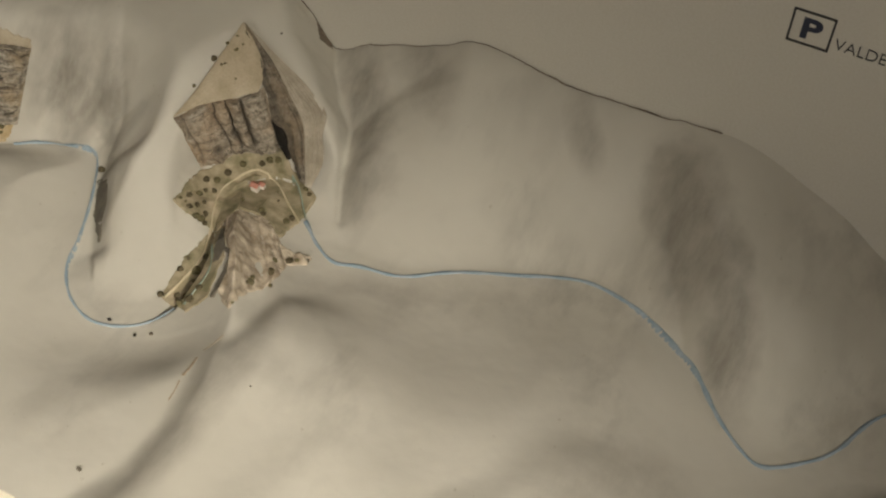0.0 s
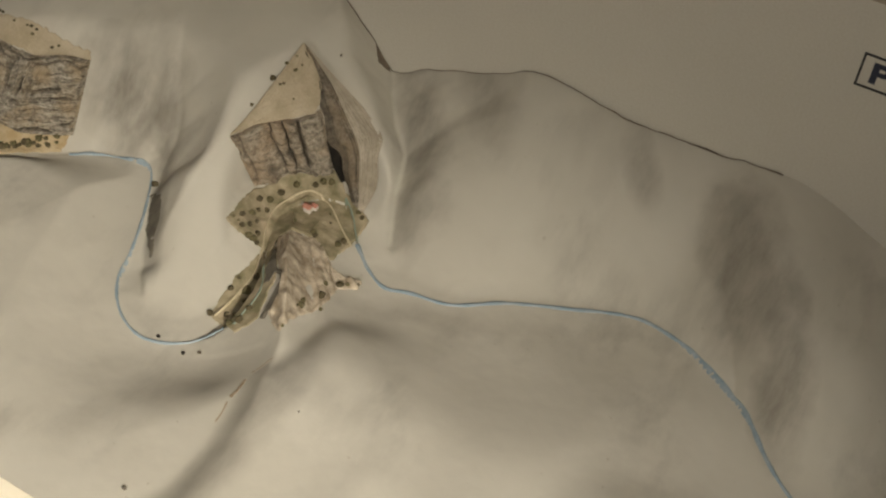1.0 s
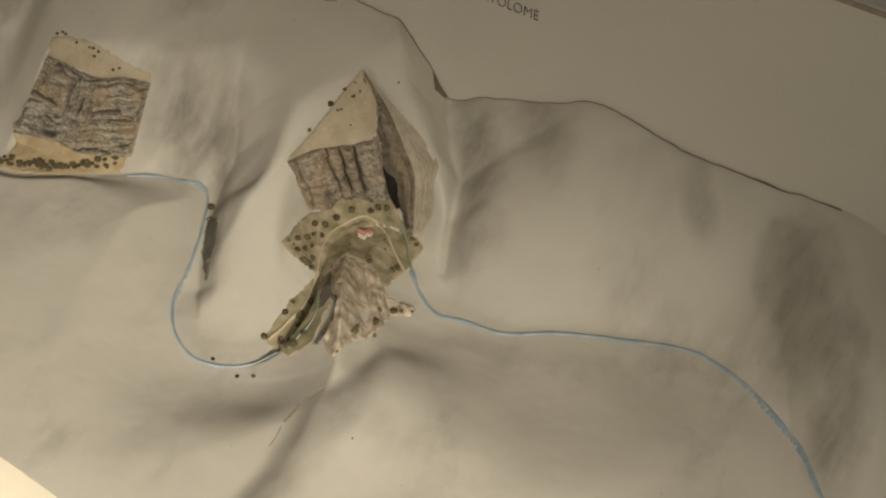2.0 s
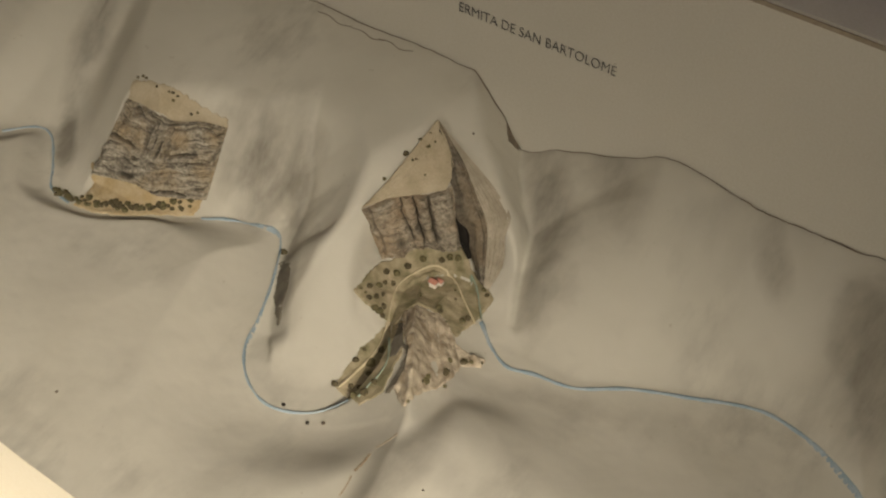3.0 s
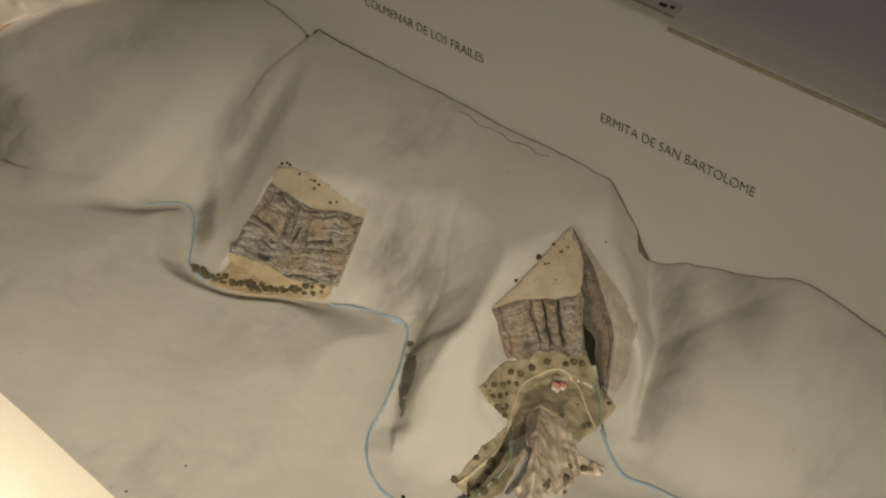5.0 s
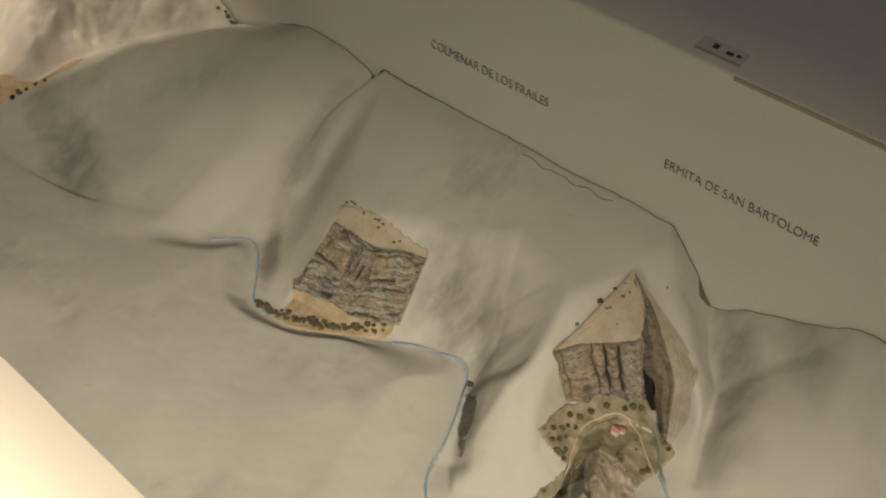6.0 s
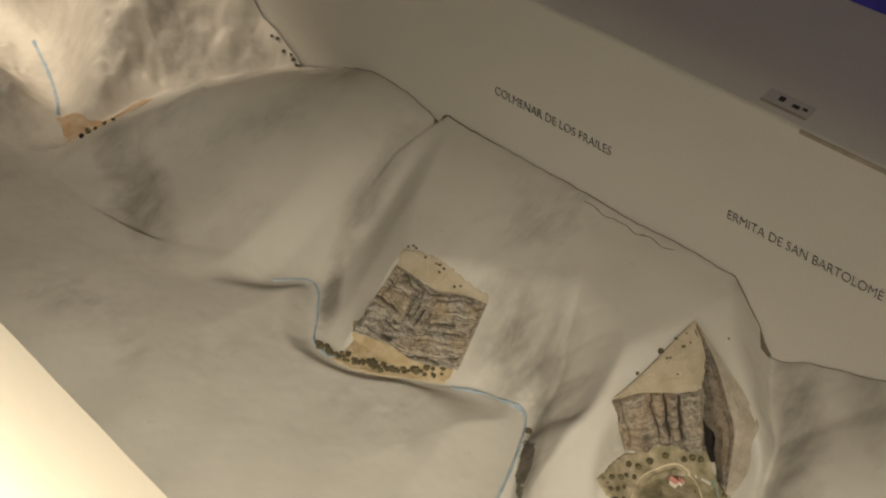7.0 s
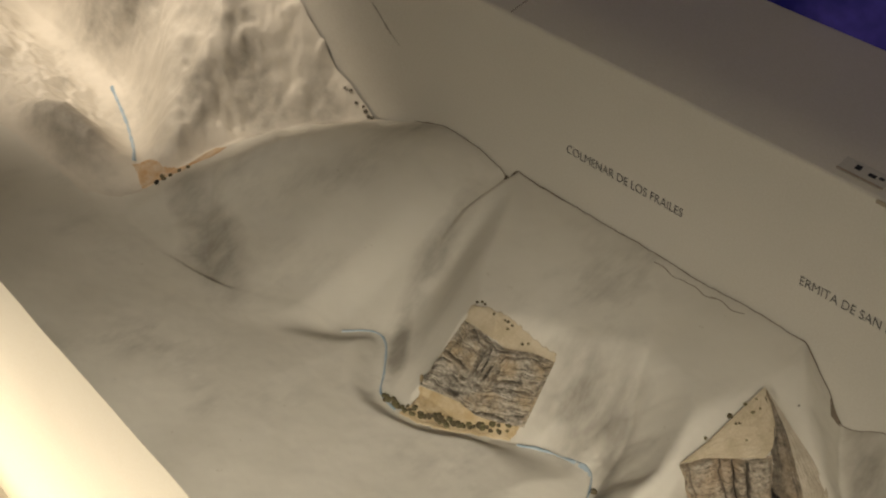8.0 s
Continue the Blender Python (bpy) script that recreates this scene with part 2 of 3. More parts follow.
        rest = [np.where(near, a[2 + n] + t * (b[2 + n] - a[2 + n]), r) for n, r in enumerate(rest)]
    return best, side, rest


def step(a):
    a = np.clip(a, 0, 1)
    return a * a * (3 - 2 * a)


def smin(a, b, k):
    h = np.clip(0.5 + 0.5 * (b - a) / k, 0, 1)
    return b + (a - b) * h - k * h * (1 - h)


def smax(a, b, k):
    return -smin(-a, -b, k)


def bumps(x, y, size, seed):
    """Soft unevenness between about -1 and 1, as a sum of waves in all directions."""
    r = np.random.RandomState(seed)
    out = 0
    for _ in range(9):
        a, p = r.uniform(0, 2 * np.pi), r.uniform(0, 2 * np.pi)
        w = 2 * np.pi / (size * r.uniform(0.7, 1.6))
        out = out + np.sin(w * (x * np.cos(a) + y * np.sin(a)) + p)
    return out / 4


RIDGE_X = (-2.4, -1.3, -1.0, -0.843, -0.801, -0.766, -0.735, -0.69, -0.6, -0.53, -0.42, -0.3, 0.02, 0.1, 0.2, 0.28, 0.39, 0.45, 0.598, 0.667, 0.716, 0.758, 0.85, 1.3)
RIDGE_Z = (0.88, 0.88, 0.86, 0.80, 0.75, 0.70, 0.665, 0.66, 0.671, 0.668, 0.665, 0.665, 0.668, 0.664, 0.66, 0.665, 0.650, 0.656, 0.656, 0.622, 0.595, 0.557, 0.54, 0.54)
FOOT_X = (-2.4, -1.2, -0.96, -0.86, -0.72, -0.617, -0.558, -0.49, -0.43, -0.37, -0.317, -0.259, -0.189, -0.11, -0.07, -0.03, 0.02, 0.07, 0.12, 0.2, 0.3, 0.4, 0.5, 0.6, 0.67, 0.72, 0.8, 1.3)
FOOT_Y = (-0.08, -0.19, -0.3, -0.392, -0.384, -0.36, -0.322, -0.285, -0.25, -0.31, -0.33, -0.312, -0.262, -0.3, -0.33, -0.37, -0.41, -0.40, -0.34, -0.225, -0.225, -0.17, -0.14, -0.2, -0.25, -0.27, -0.15, -0.05)
WIDE_X = (-2.4, -1.0, -0.8, -0.5, -0.36, -0.31, -0.19, -0.12, -0.06, 0.0, 0.1, 0.25, 0.5, 0.62, 0.7, 1.3)
WIDE_Y = (0.4, 0.35, 0.36, 0.3, 0.17, 0.125, 0.1, 0.13, 0.16, 0.2, 0.28, 0.24, 0.17, 0.085, 0.14, 0.2)
GULLIES = [
    # line of x, y, z, then the slopes of its left and right sides and how softly it cuts in
    ([(-0.748, 0.0, 0.607), (-0.79, -0.03, 0.598), (-0.835, -0.068, 0.59), (-0.87, -0.115, 0.582), (-0.893, -0.17, 0.573), (-0.905, -0.24, 0.565), (-0.915, -0.33, 0.558)], 0.5, 1.1, 0.025),
    ([(-0.461, 0.0, 0.646), (-0.478, -0.085, 0.624), (-0.468, -0.165, 0.59), (-0.438, -0.235, 0.55), (-0.412, -0.283, 0.53), (-0.38, -0.315, 0.527)], 1.5, 0.42, 0.01),
    ([(-0.15, -0.03, 0.74), (-0.122, -0.105, 0.682), (-0.102, -0.15, 0.622), (-0.084, -0.18, 0.584), (-0.073, -0.207, 0.561), (-0.068, -0.235, 0.55), (-0.062, -0.268, 0.53), (-0.035, -0.315, 0.527), (-0.008, -0.352, 0.526)], 1.3, 0.45, 0.034),
    ([(-0.215, -0.277, 0.527), (-0.143, -0.249, 0.527), (-0.095, -0.243, 0.528), (-0.066, -0.264, 0.529)], 1.1, 1.3, 0.012),
    ([(-0.87, -0.22, 0.66), (-0.78, -0.3, 0.566), (-0.72, -0.345, 0.549), (-0.65, -0.375, 0.542)], 1.3, 0.3, 0.02),
    ([(0.084, 0.0, 0.579), (0.105, -0.03, 0.572), (0.142, -0.072, 0.564), (0.166, -0.1, 0.554), (0.19, -0.151, 0.54), (0.21, -0.205, 0.529)], 0.75, 1.6, 0.008),
    ([(0.49, 0.0, 0.66), (0.52, -0.06, 0.62), (0.56, -0.12, 0.57), (0.605, -0.18, 0.537), (0.635, -0.22, 0.529)], 2.2, 0.3, 0.016),
    ([(0.118, -0.385, 0.528), (0.105, -0.29, 0.529), (0.084, -0.235, 0.531), (0.095, -0.19, 0.533), (0.14, -0.185, 0.531), (0.18, -0.215, 0.529)], 0.55, 0.55, 0.015),
]


def profile(x, X, Y, soft=0.03):
    """A smooth run through heights or places along x."""
    at = np.linspace(X[0], X[-1], 1600)
    k = np.exp(-((np.arange(-60, 61) * (at[1] - at[0]) / soft) ** 2))
    y = np.interp(at, X, Y)
    y = np.convolve(np.pad(y, 60, "edge"), k / k.sum(), "valid")
    return np.interp(x, at, y)


def lattice(x, y, seed):
    """Value noise between 0 and 1 over a unit lattice."""
    i, j = np.floor(x).astype(np.int64), np.floor(y).astype(np.int64)
    u, v = x - i, y - j
    u, v = u * u * (3 - 2 * u), v * v * (3 - 2 * v)

    def h(a, b):
        n = (a * 374761393 + b * 668265263 + seed * 1442695041) & 0x7FFFFFFF
        n = ((n ^ (n >> 13)) * 1274126177) & 0x7FFFFFFF
        return ((n ^ (n >> 16)) & 0xFFFF) / 65535.0

    return (h(i, j) * (1 - u) + h(i + 1, j) * u) * (1 - v) + (h(i, j + 1) * (1 - u) + h(i + 1, j + 1) * u) * v


def cloud(x, y, size, seed=1, octaves=4, gain=0.5):
    """Rough unevenness between about -1 and 1."""
    out, amp, total, f = 0, 1.0, 0, 1 / size
    for o in range(octaves):
        out = out + amp * (2 * lattice(x * f + 100 + 17 * o, y * f + 100 - 9 * o, seed + o) - 1)
        total, amp, f = total + amp, amp * gain, f * 2.03
    return out / total * 1.6


def front(x):
    return -0.638 - 0.0478 * x


UPSTREAM = [(-0.725, 0.0), (-0.85, -0.09), (-0.9, -0.2), (-0.9, -0.33), (-0.94, -0.406), (-1.25, -0.42), (-2.4, -0.5)]
SPUR = [(0.225, -0.49, 0.56), (0.2, -0.393, 0.578), (0.168, -0.335, 0.584), (0.143, -0.3, 0.578), (0.12, -0.262, 0.552), (0.108, -0.24, 0.538)]
SCARP = [(0.9, -0.3), (0.5, -0.26), (0.3, -0.28), (0.245, -0.295), (0.215, -0.33), (0.205, -0.4), (0.19, -0.435), (0.192, -0.48), (0.198, -0.52), (0.19, -0.576), (0.172, -0.615), (0.14, -0.7)]


def height(x, y):
    """The relief's height over the floor at places of its plan."""
    x, y = np.asarray(x, float), np.asarray(y, float)
    ridge, foot, wide = profile(x, RIDGE_X, RIDGE_Z), profile(x, FOOT_X, FOOT_Y, 0.012), profile(x, WIDE_X, WIDE_Y)
    d = y - foot
    valley = VALLEY + 0.028 * step((x + 1.06) / 0.1) * step((-0.49 - x) / 0.06)
    wx, wy = x + 0.007 * cloud(x, y, 0.07, 101, 2), y + 0.007 * cloud(x, y, 0.07, 103, 2)
    rise = 0.65 * step(d / wide) + 0.35 * np.clip(d / np.maximum(-foot, 0.05), 0, 1.0)
    north = valley + (ridge - valley) * np.where(d > 0, rise, 0)
    for line, left, right, k in GULLIES:
        far, side, (z,) = from_line(wx, wy, line)
        wave = 0.004 * cloud(x, y, 0.035, 9, 3) * np.clip(far / 0.02, 0, 1) * np.clip(2 - far / 0.04, 0, 1)
        north = smin(north, z + wave + far * np.where(side > 0, left, right) + 3.0 * np.maximum(far - 0.05, 0) * (k == 0.015), k)
    bowl = np.exp(-(((x + 0.125) / 0.045) ** 2 + ((y + 0.205) / 0.04) ** 2))
    north = north - bowl * 0.011 * (1 - np.abs(cloud(0.8 * x - 0.6 * y, 0.35 * (0.6 * x + 0.8 * y), 0.022, 111, 3)))
    # the bed cut for the layered cliff
    top = np.interp(x, (-0.33, -0.316, -0.247, -0.195), (-0.23, -0.228, -0.227, -0.193))
    north = np.minimum(north, np.maximum(0.611 + 1.17 * (y - top), 0.53) + 2.5 * np.maximum(-0.324 - x, 0) + 2.5 * np.maximum(x + 0.198, 0))
    # the massif over the valley bend
    s = -0.72 * (x - 0.038) + 0.69 * (y + 0.216)
    roof = 0.654 - 0.457 * (x - 0.033) + 0.4185 * (y + 0.089)
    cut = roof - 0.001 + 0.75 * np.maximum(0.031 + 0.118 * (y + 0.089) - x, 0) + 4 * np.maximum(0.852 * (x - 0.084) + 0.524 * y, 0)
    north = smin(north, smax(cut, 0.545, 0.03), 0.02)
    mass = np.minimum(np.minimum(0.536 + 2.6 * (s + 0.0055), roof), 0.654) - 2.5 * np.maximum(0.014 - x, 0) - 1.6 * np.maximum(0.72 * (x - 0.075) + 0.69 * (y + 0.12), 0)
    north = smax(north, np.where((s > -0.02) & (x < 0.2), mass, 0), 0.004)
    # the near side
    far, side, _ = from_line(x, y, RIVER_ALL)
    lift = profile(x, (-2.3, -1.3, -0.95, -0.8, -0.4, 0.0, 0.2, 0.4, 0.7, 1.3), (0.06, 0.05, 0.035, 0.026, 0.022, 0.018, 0.026, 0.026, 0.02, 0.02), 0.05)
    reach = profile(x, (-2.3, -0.95, -0.85, -0.5, -0.2, -0.1, 0.05, 0.14, 0.2, 0.4, 1.3), (0.2, 0.1, 0.06, 0.05, 0.018, 0.1, 0.16, 0.13, 0.1, 0.24, 0.2), 0.03)
    south = valley + (lift - valley + VALLEY) * step((far - 0.003) / reach) + 0.012 * step(far / 0.2)
    south = south + 0.014 * np.exp(-((x - 0.2) ** 2 + (y + 0.43) ** 2) / 0.014) * step((far - 0.02) / 0.09)
    sfar, sside, (sz,) = from_line(x, y, SPUR)
    south = smax(south, sz - sfar * np.where(sside > 0, 0.75, 1.6 - 0.85 * step((-0.35 - y) / 0.06)), 0.03)
    cfar, cside, _ = from_line(x, y, SCARP)
    crest = (0.024 + 0.006 * cloud(x, y, 0.09, 23, 2)) * step(np.where(cside > 0, cfar, 0) / (0.06 + 0.11 * step((x - 0.22) / 0.1))) * step((0.75 - x) / 0.12) * step((far - 0.015) / 0.08)
    south = south + crest * (1 - 0.65 * step((x - 0.24) / 0.16))
    mound = np.hypot((x - 0.6) / 0.13, (y + 0.5) / 0.17) + 0.1 * cloud(x, y, 0.07, 5, 2)
    south = south + 0.008 * step((1.1 - mound) / 0.5)
    south = south + 0.03 * step((0.19 - np.hypot(x - 0.93, y + 0.42)) / 0.05)
    z = np.where(y > np.interp(x, RIVER_ALL[:, 0], RIVER_ALL[:, 1]), north, south)
    inside = (x > 0.075) & (x < 0.2) & (y > -0.48) & (y < -0.165)
    z = np.where(inside, np.where(side > 0, north, south), z)
    # the rougher module further up the river
    far, side, _ = from_line(x, y, UPSTREAM)
    rough = step(np.where(side < 0, far, 0) / 0.05)
    bank, _, _ = from_line(x, y, RIVER_ALL)
    knoll = 0.05 * np.exp(-(((x + 1.06) / 0.12) ** 2 + ((y + 0.35) / 0.05) ** 2)) + 0.09 * np.exp(-(((x + 1.3) / 0.16) ** 2 + ((y + 0.1) / 0.07) ** 2)) + 0.06 * np.exp(-(((x + 1.7) / 0.2) ** 2 + ((y + 0.35) / 0.1) ** 2))
    ragged = far + 0.02 * cloud(x, y, 0.08, 121, 3)
    up = np.where(y > np.interp(x, RIVER_ALL[:, 0], RIVER_ALL[:, 1]), 1.0, 0.0) * step((bank - 0.02) / 0.06)
    knoll = knoll + up * (0.018 * step((ragged - 0.05) / 0.05) + 0.02 * step((ragged - 0.13) / 0.05) + 0.035 * step((0.12 - np.hypot(x + 1.3, (y + 0.1) * 1.5) + 0.015 * cloud(x, y, 0.05, 123, 3)) / 0.03))
    z = z + rough * (knoll + np.minimum(1, bank / 0.06) * (0.016 * cloud(x, y, 0.13, 21, 5, 0.55) + 0.012 * (0.5 - np.abs(cloud(x + 0.3 * y, y, 0.06, 33, 4))) + 0.006 * cloud(x, y, 0.03, 37, 3)))
    return z + 0.0014 * bumps(x, y, 0.13, 3) + 0.0006 * cloud(x, y, 0.03, 4, 3)


# ---------------------------------------------------------------- the room
def ledge_height(y):
    """The ledge's top, which rises from its front edge and levels out towards the back."""
    return 0.9 + 0.01 * (1 - max(0, 1 - y / 0.08) ** 2)


def ledge_wall(name, x0, x1, y0):
    ys = [y0 + (0.262 - y0) * (i / 24) ** 1.4 for i in range(25)]
    outline = [(y0, -0.2), (y0, 0.897), (y0 + 0.0008, 0.899)] + [(y, ledge_height(y)) for y in ys[1:]] + [(0.262, -0.2)]
    bm = bmesh.new()
    ends = [[bm.verts.new((x, y, z)) for y, z in outline] for x in (x0, x1)]
    for i in range(len(outline)):
        j = (i + 1) % len(outline)
        bm.faces.new((ends[0][i], ends[0][j], ends[1][j], ends[1][i]))
    bm.faces.new(ends[0])
    bm.faces.new(ends[1][::-1])
    bmesh.ops.recalc_face_normals(bm, faces=bm.faces)
    return part(name, bm, WALL)


def room():
    tagged(part("floor", box(-5, 4, -4, 1.2, -0.3, -0.2), FLOOR), "pale cream museum floor", "floor", kind="structure")
    tagged(part("ceiling", box(-5, 4, -4, 1.2, 3.1, 3.2), WALL), "plain pale ceiling over the exhibit", "ceiling", kind="structure")
    tagged(part("wall_west", box(-5.1, -5, -4, 1.2, -0.2, 3.1), WALL), "plain grey-beige painted wall", "wall", kind="structure")
    tagged(part("wall_east", box(4, 4.1, -4, 1.2, -0.2, 3.1), WALL), "plain grey-beige painted wall", "wall", kind="structure")
    tagged(part("wall_south", box(-5, 4, -4.1, -4, -0.2, 3.1), WALL), "plain grey-beige painted wall", "wall", kind="structure")
    tagged(ledge_wall("wall_north", -0.679, 4, 0.0), "beige panel wall with a deep rounded ledge on top", "wall", kind="structure")
    tagged(ledge_wall("wall_north_west", -5, -0.681, 0.004), "beige panel wall beside a butt joint", "wall", kind="structure")
    tagged(part("wall_back", box(-5, 4, 0.264, 0.4, -0.2, 3.1), WALL), "dim wall behind the ledge", "wall", kind="structure")
    tagged(part("picture_panel", box(-0.9, 2.4, 0.252, 0.262, 0.9105, 1.7, 0.001), BLUE), "glossy blue printed picture panel on the ledge", "picture")


def text_mesh(name, body, x0, x1, z0, z1, mat, parent=None, heavy=0.0, lean=0.0):
    """Flat raised letters on the wall, between x0 and x1, from z0 to z1."""
    c = bpy.data.curves.new(name, "FONT")
    c.body, c.size, c.extrude, c.offset = body, 1.0, 0.01, heavy
    ob = new(name, c)
    bpy.context.view_layer.update()
    me = bpy.data.meshes.new_from_object(ob.evaluated_get(bpy.context.evaluated_depsgraph_get()))
    bpy.data.objects.remove(ob)
    v = np.array([p.co for p in me.vertices])
    low, high = v.min(0), v.max(0)
    for p in me.vertices:
        a = (p.co.x - low[0]) / (high[0] - low[0])
        b = (p.co.y - low[1]) / (high[1] - low[1])
        p.co = Vector((x0 + a * (x1 - x0), -0.0006 - 0.0006 * (p.co.z > 0), z0 + lean * a + b * (z1 - z0)))
    me.name = name
    return link(name, me, mat, parent)


def lettering():
    for body, x0, x1, z0, z1 in (("ERMITA DE SAN BARTOLOMÉ", -0.001, 0.198, 0.7425, 0.7585), ("COLMENAR DE LOS FRAILES", -0.363, -0.172, 0.7425, 0.755)):
        tagged(text_mesh("wall_lettering", body, x0, x1, z0, z1, INK, heavy=-0.02), "thin dark capital lettering on the beige wall", "lettering", "place names on the wall")
    tagged(text_mesh("wall_lettering", "VALDE", 0.638, 0.687, 0.806, 0.8185, INK, heavy=-0.012), "thin dark capital lettering on the beige wall", "lettering", "place names on the wall")
    sign = empty("parking_sign", "dark blue parking letter in a square outline", "sign")
    a, b, c, d, w = 0.593, 0.634, 0.800, 0.839, 0.0022
    for x0, x1, z0, z1 in ((a, b, c, c + w), (a, b, d - w, d), (a, a + w, c + w, d - w), (b - w, b, c + w, d - w)):
        part("frame_bar", box(x0, x1, -0.0012, -0.0004, z0, z1), INK, sign)
    text_mesh("letter", "P", 0.6045, 0.6235, 0.8075, 0.8315, NAVY, sign, heavy=0.035)


def ribbon(name, line, wide, mat, parent, lift=0.0018, seed=1, label=""):
    """A painted band that lies on the relief along a line."""
    p = spline(line, 0.003)
    t = np.gradient(p, axis=0)
    t /= np.linalg.norm(t, axis=1)[:, None] + 1e-9
    n = np.stack([-t[:, 1], t[:, 0]], 1)
    s = np.arange(len(p)) * 0.003
    w = wide * (1 + 0.16 * np.sin(s * 210 + seed) + 0.14 * np.sin(s * 71 + 2 * seed))
    cols = np.array([-0.5, -0.3, 0, 0.3, 0.5])
    X, Y = p[:, :1] + n[:, :1] * w[:, None] * cols, p[:, 1:2] + n[:, 1:2] * w[:, None] * cols
    Z = height(X, Y) + lift * np.array([-0.5, 0.9, 1, 0.9, -0.5])
    return link(name, grid_mesh(name, X, Y, Z), mat, parent, label)


def relief():
    model = empty("relief_model", "pale plaster relief model of a river canyon", "relief model")
    xs = np.concatenate([np.arange(-2.3, -1.4, 0.008), np.arange(-1.4, 0.85, 0.0032), np.arange(0.85, 1.3, 0.01)])
    v = np.linspace(0, 1, 210)
    X = np.repeat(xs[:, None], len(v), 1)
    Y = front(X) * (1 - v)
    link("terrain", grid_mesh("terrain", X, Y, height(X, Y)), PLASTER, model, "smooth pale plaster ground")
    terrain = model.children[0].data
    terrain.materials.append(ROUGH_PLASTER)
    mid = np.stack([(A[:-1, :-1] + A[1:, 1:]) / 2 for A in (X, Y)])
    far, side, _ = from_line(mid[0] + 0.012 * cloud(mid[0], mid[1], 0.05, 8, 3), mid[1], UPSTREAM)
    terrain.polygons.foreach_set("material_index", (side < 0).astype(int).ravel())
    # front panel under the near edge
    k = np.linspace(0, 1, 12)
    FX = np.repeat(xs[:, None], len(k), 1)
    top = height(xs, front(xs))[:, None]
    link("front_panel", grid_mesh("front_panel", FX, front(FX) - 0.0004, (top + 0.2004) * (1 - k) - 0.2), PANEL, model, "cream painted front panel")
    for end in (-2.3, 1.3):
        ys = front(end) * (1 - v)
        ey, ez = ys[:, None] + 0 * k, (height(0 * ys + end, ys)[:, None] + 0.2) * (1 - k) - 0.2
        link("end_panel", grid_mesh("end_panel", end + 0 * ey, ey, ez), PANEL, model, "cream painted end panel")
    ribbon("river", RIVER_LINE[2:6], 0.006, RIVER, model, label="pale blue painted river")
    ribbon("river", RIVER_LINE[10:16], 0.0034, RIVER, model)
    ribbon("river", RIVER_LINE[17:], 0.0036, RIVER, model)
    ribbon("river", RIVER_EAST, 0.0047, RIVER, model)
    return model



def inside_of(x, y, polygon):
    hit = np.zeros(x.shape, bool)
    for (a, b), (c, d) in zip(polygon, polygon[1:] + polygon[:1]):
        hit ^= ((b > y) != (d > y)) & (x < (c - a) * (y - b) / (d - b + 1e-12) + a)
    return hit


def patch(name, polygon, relief_of, mat, parent, cell=0.0012, lift=0.0018, label=""):
    """A modelled inset that lies on the relief inside an outline; relief_of gives its own rise and shift."""
    p = np.array(polygon)
    xs, ys = np.arange(p[:, 0].min(), p[:, 0].max() + cell, cell), np.arange(p[:, 1].min(), p[:, 1].max() + cell, cell)
    X, Y = np.meshgrid(xs, ys, indexing="ij")
    jx, jy = X + 0.0012 * cloud(X, Y, 0.006, 61, 2), Y + 0.0012 * cloud(X, Y, 0.006, 67, 2)
    keep = inside_of(jx, jy, polygon)
    quad = keep[:-1, :-1] & keep[1:, :-1] & keep[:-1, 1:] & keep[1:, 1:]
    used, full = np.zeros(X.shape, int), np.zeros(X.shape, int)
    for a in (0, 1):
        for b in (0, 1):
            used[a : a + quad.shape[0], b : b + quad.shape[1]] += quad
    rim = (used > 0) & (used < 4)
    H = height(X, Y)
    dx, dy, dz, *recess_shade = relief_of(X, Y, H)
    Z = np.where(rim, H - 0.001, H + lift + dz)
    X, Y = np.where(rim, X, X + dx), np.where(rim, Y, Y + dy)
    i = np.full(X.shape, -1)
    i[used > 0] = np.arange((used > 0).sum())
    q = np.stack([i[:-1, :-1], i[1:, :-1], i[1:, 1:], i[:-1, 1:]], -1)[quad]
    me = bpy.data.meshes.new(name)
    me.from_pydata(np.stack([X, Y, Z], -1)[used > 0].tolist(), [], q.tolist())
    me.polygons.foreach_set("use_smooth", [True] * len(me.polygons))
    if recess_shade:
        me.attributes.new("recess_shade", "FLOAT", "POINT").data.foreach_set("value", recess_shade[0][used > 0].astype(float))
    return link(name, me, mat, parent, label)


def loft(name, lines, across, down, relief_of, mat, parent, label="", facing=(0.5, -0.7, 0.5), sink=0.002):
    """A modelled rock surface stretched from line to line; relief_of gives how far it stands out, and how much shade is
    painted into its recesses.
    """
    rows = []
    for line in lines:
        p = spline(line, 0.0005)
        d = np.r_[0, np.cumsum(np.linalg.norm(np.diff(p, axis=0), axis=1))]
        rows.append(np.stack([np.interp(np.linspace(0, d[-1], across), d, p[:, k]) for k in range(3)], -1))
    v, at = np.linspace(0, 1, down), np.linspace(0, 1, len(lines))
    rows = np.array(rows)
    P = np.stack([[np.interp(v, at, rows[:, i, k]) for i in range(across)] for k in range(3)], -1).transpose(1, 0, 2)
    U, V = np.meshgrid(np.linspace(0, 1, across), v)
    N = np.cross(np.gradient(P, axis=1), np.gradient(P, axis=0))
    N /= np.linalg.norm(N, axis=2)[:, :, None] + 1e-9
    N = N * np.where(N @ np.array(facing) < 0, -1, 1)[:, :, None] + np.array(facing)
    N /= np.linalg.norm(N, axis=2)[:, :, None]
    out, recess_shade = relief_of(U, V)
    rag = 0.015 * cloud(U, V, 0.06, 77, 3)
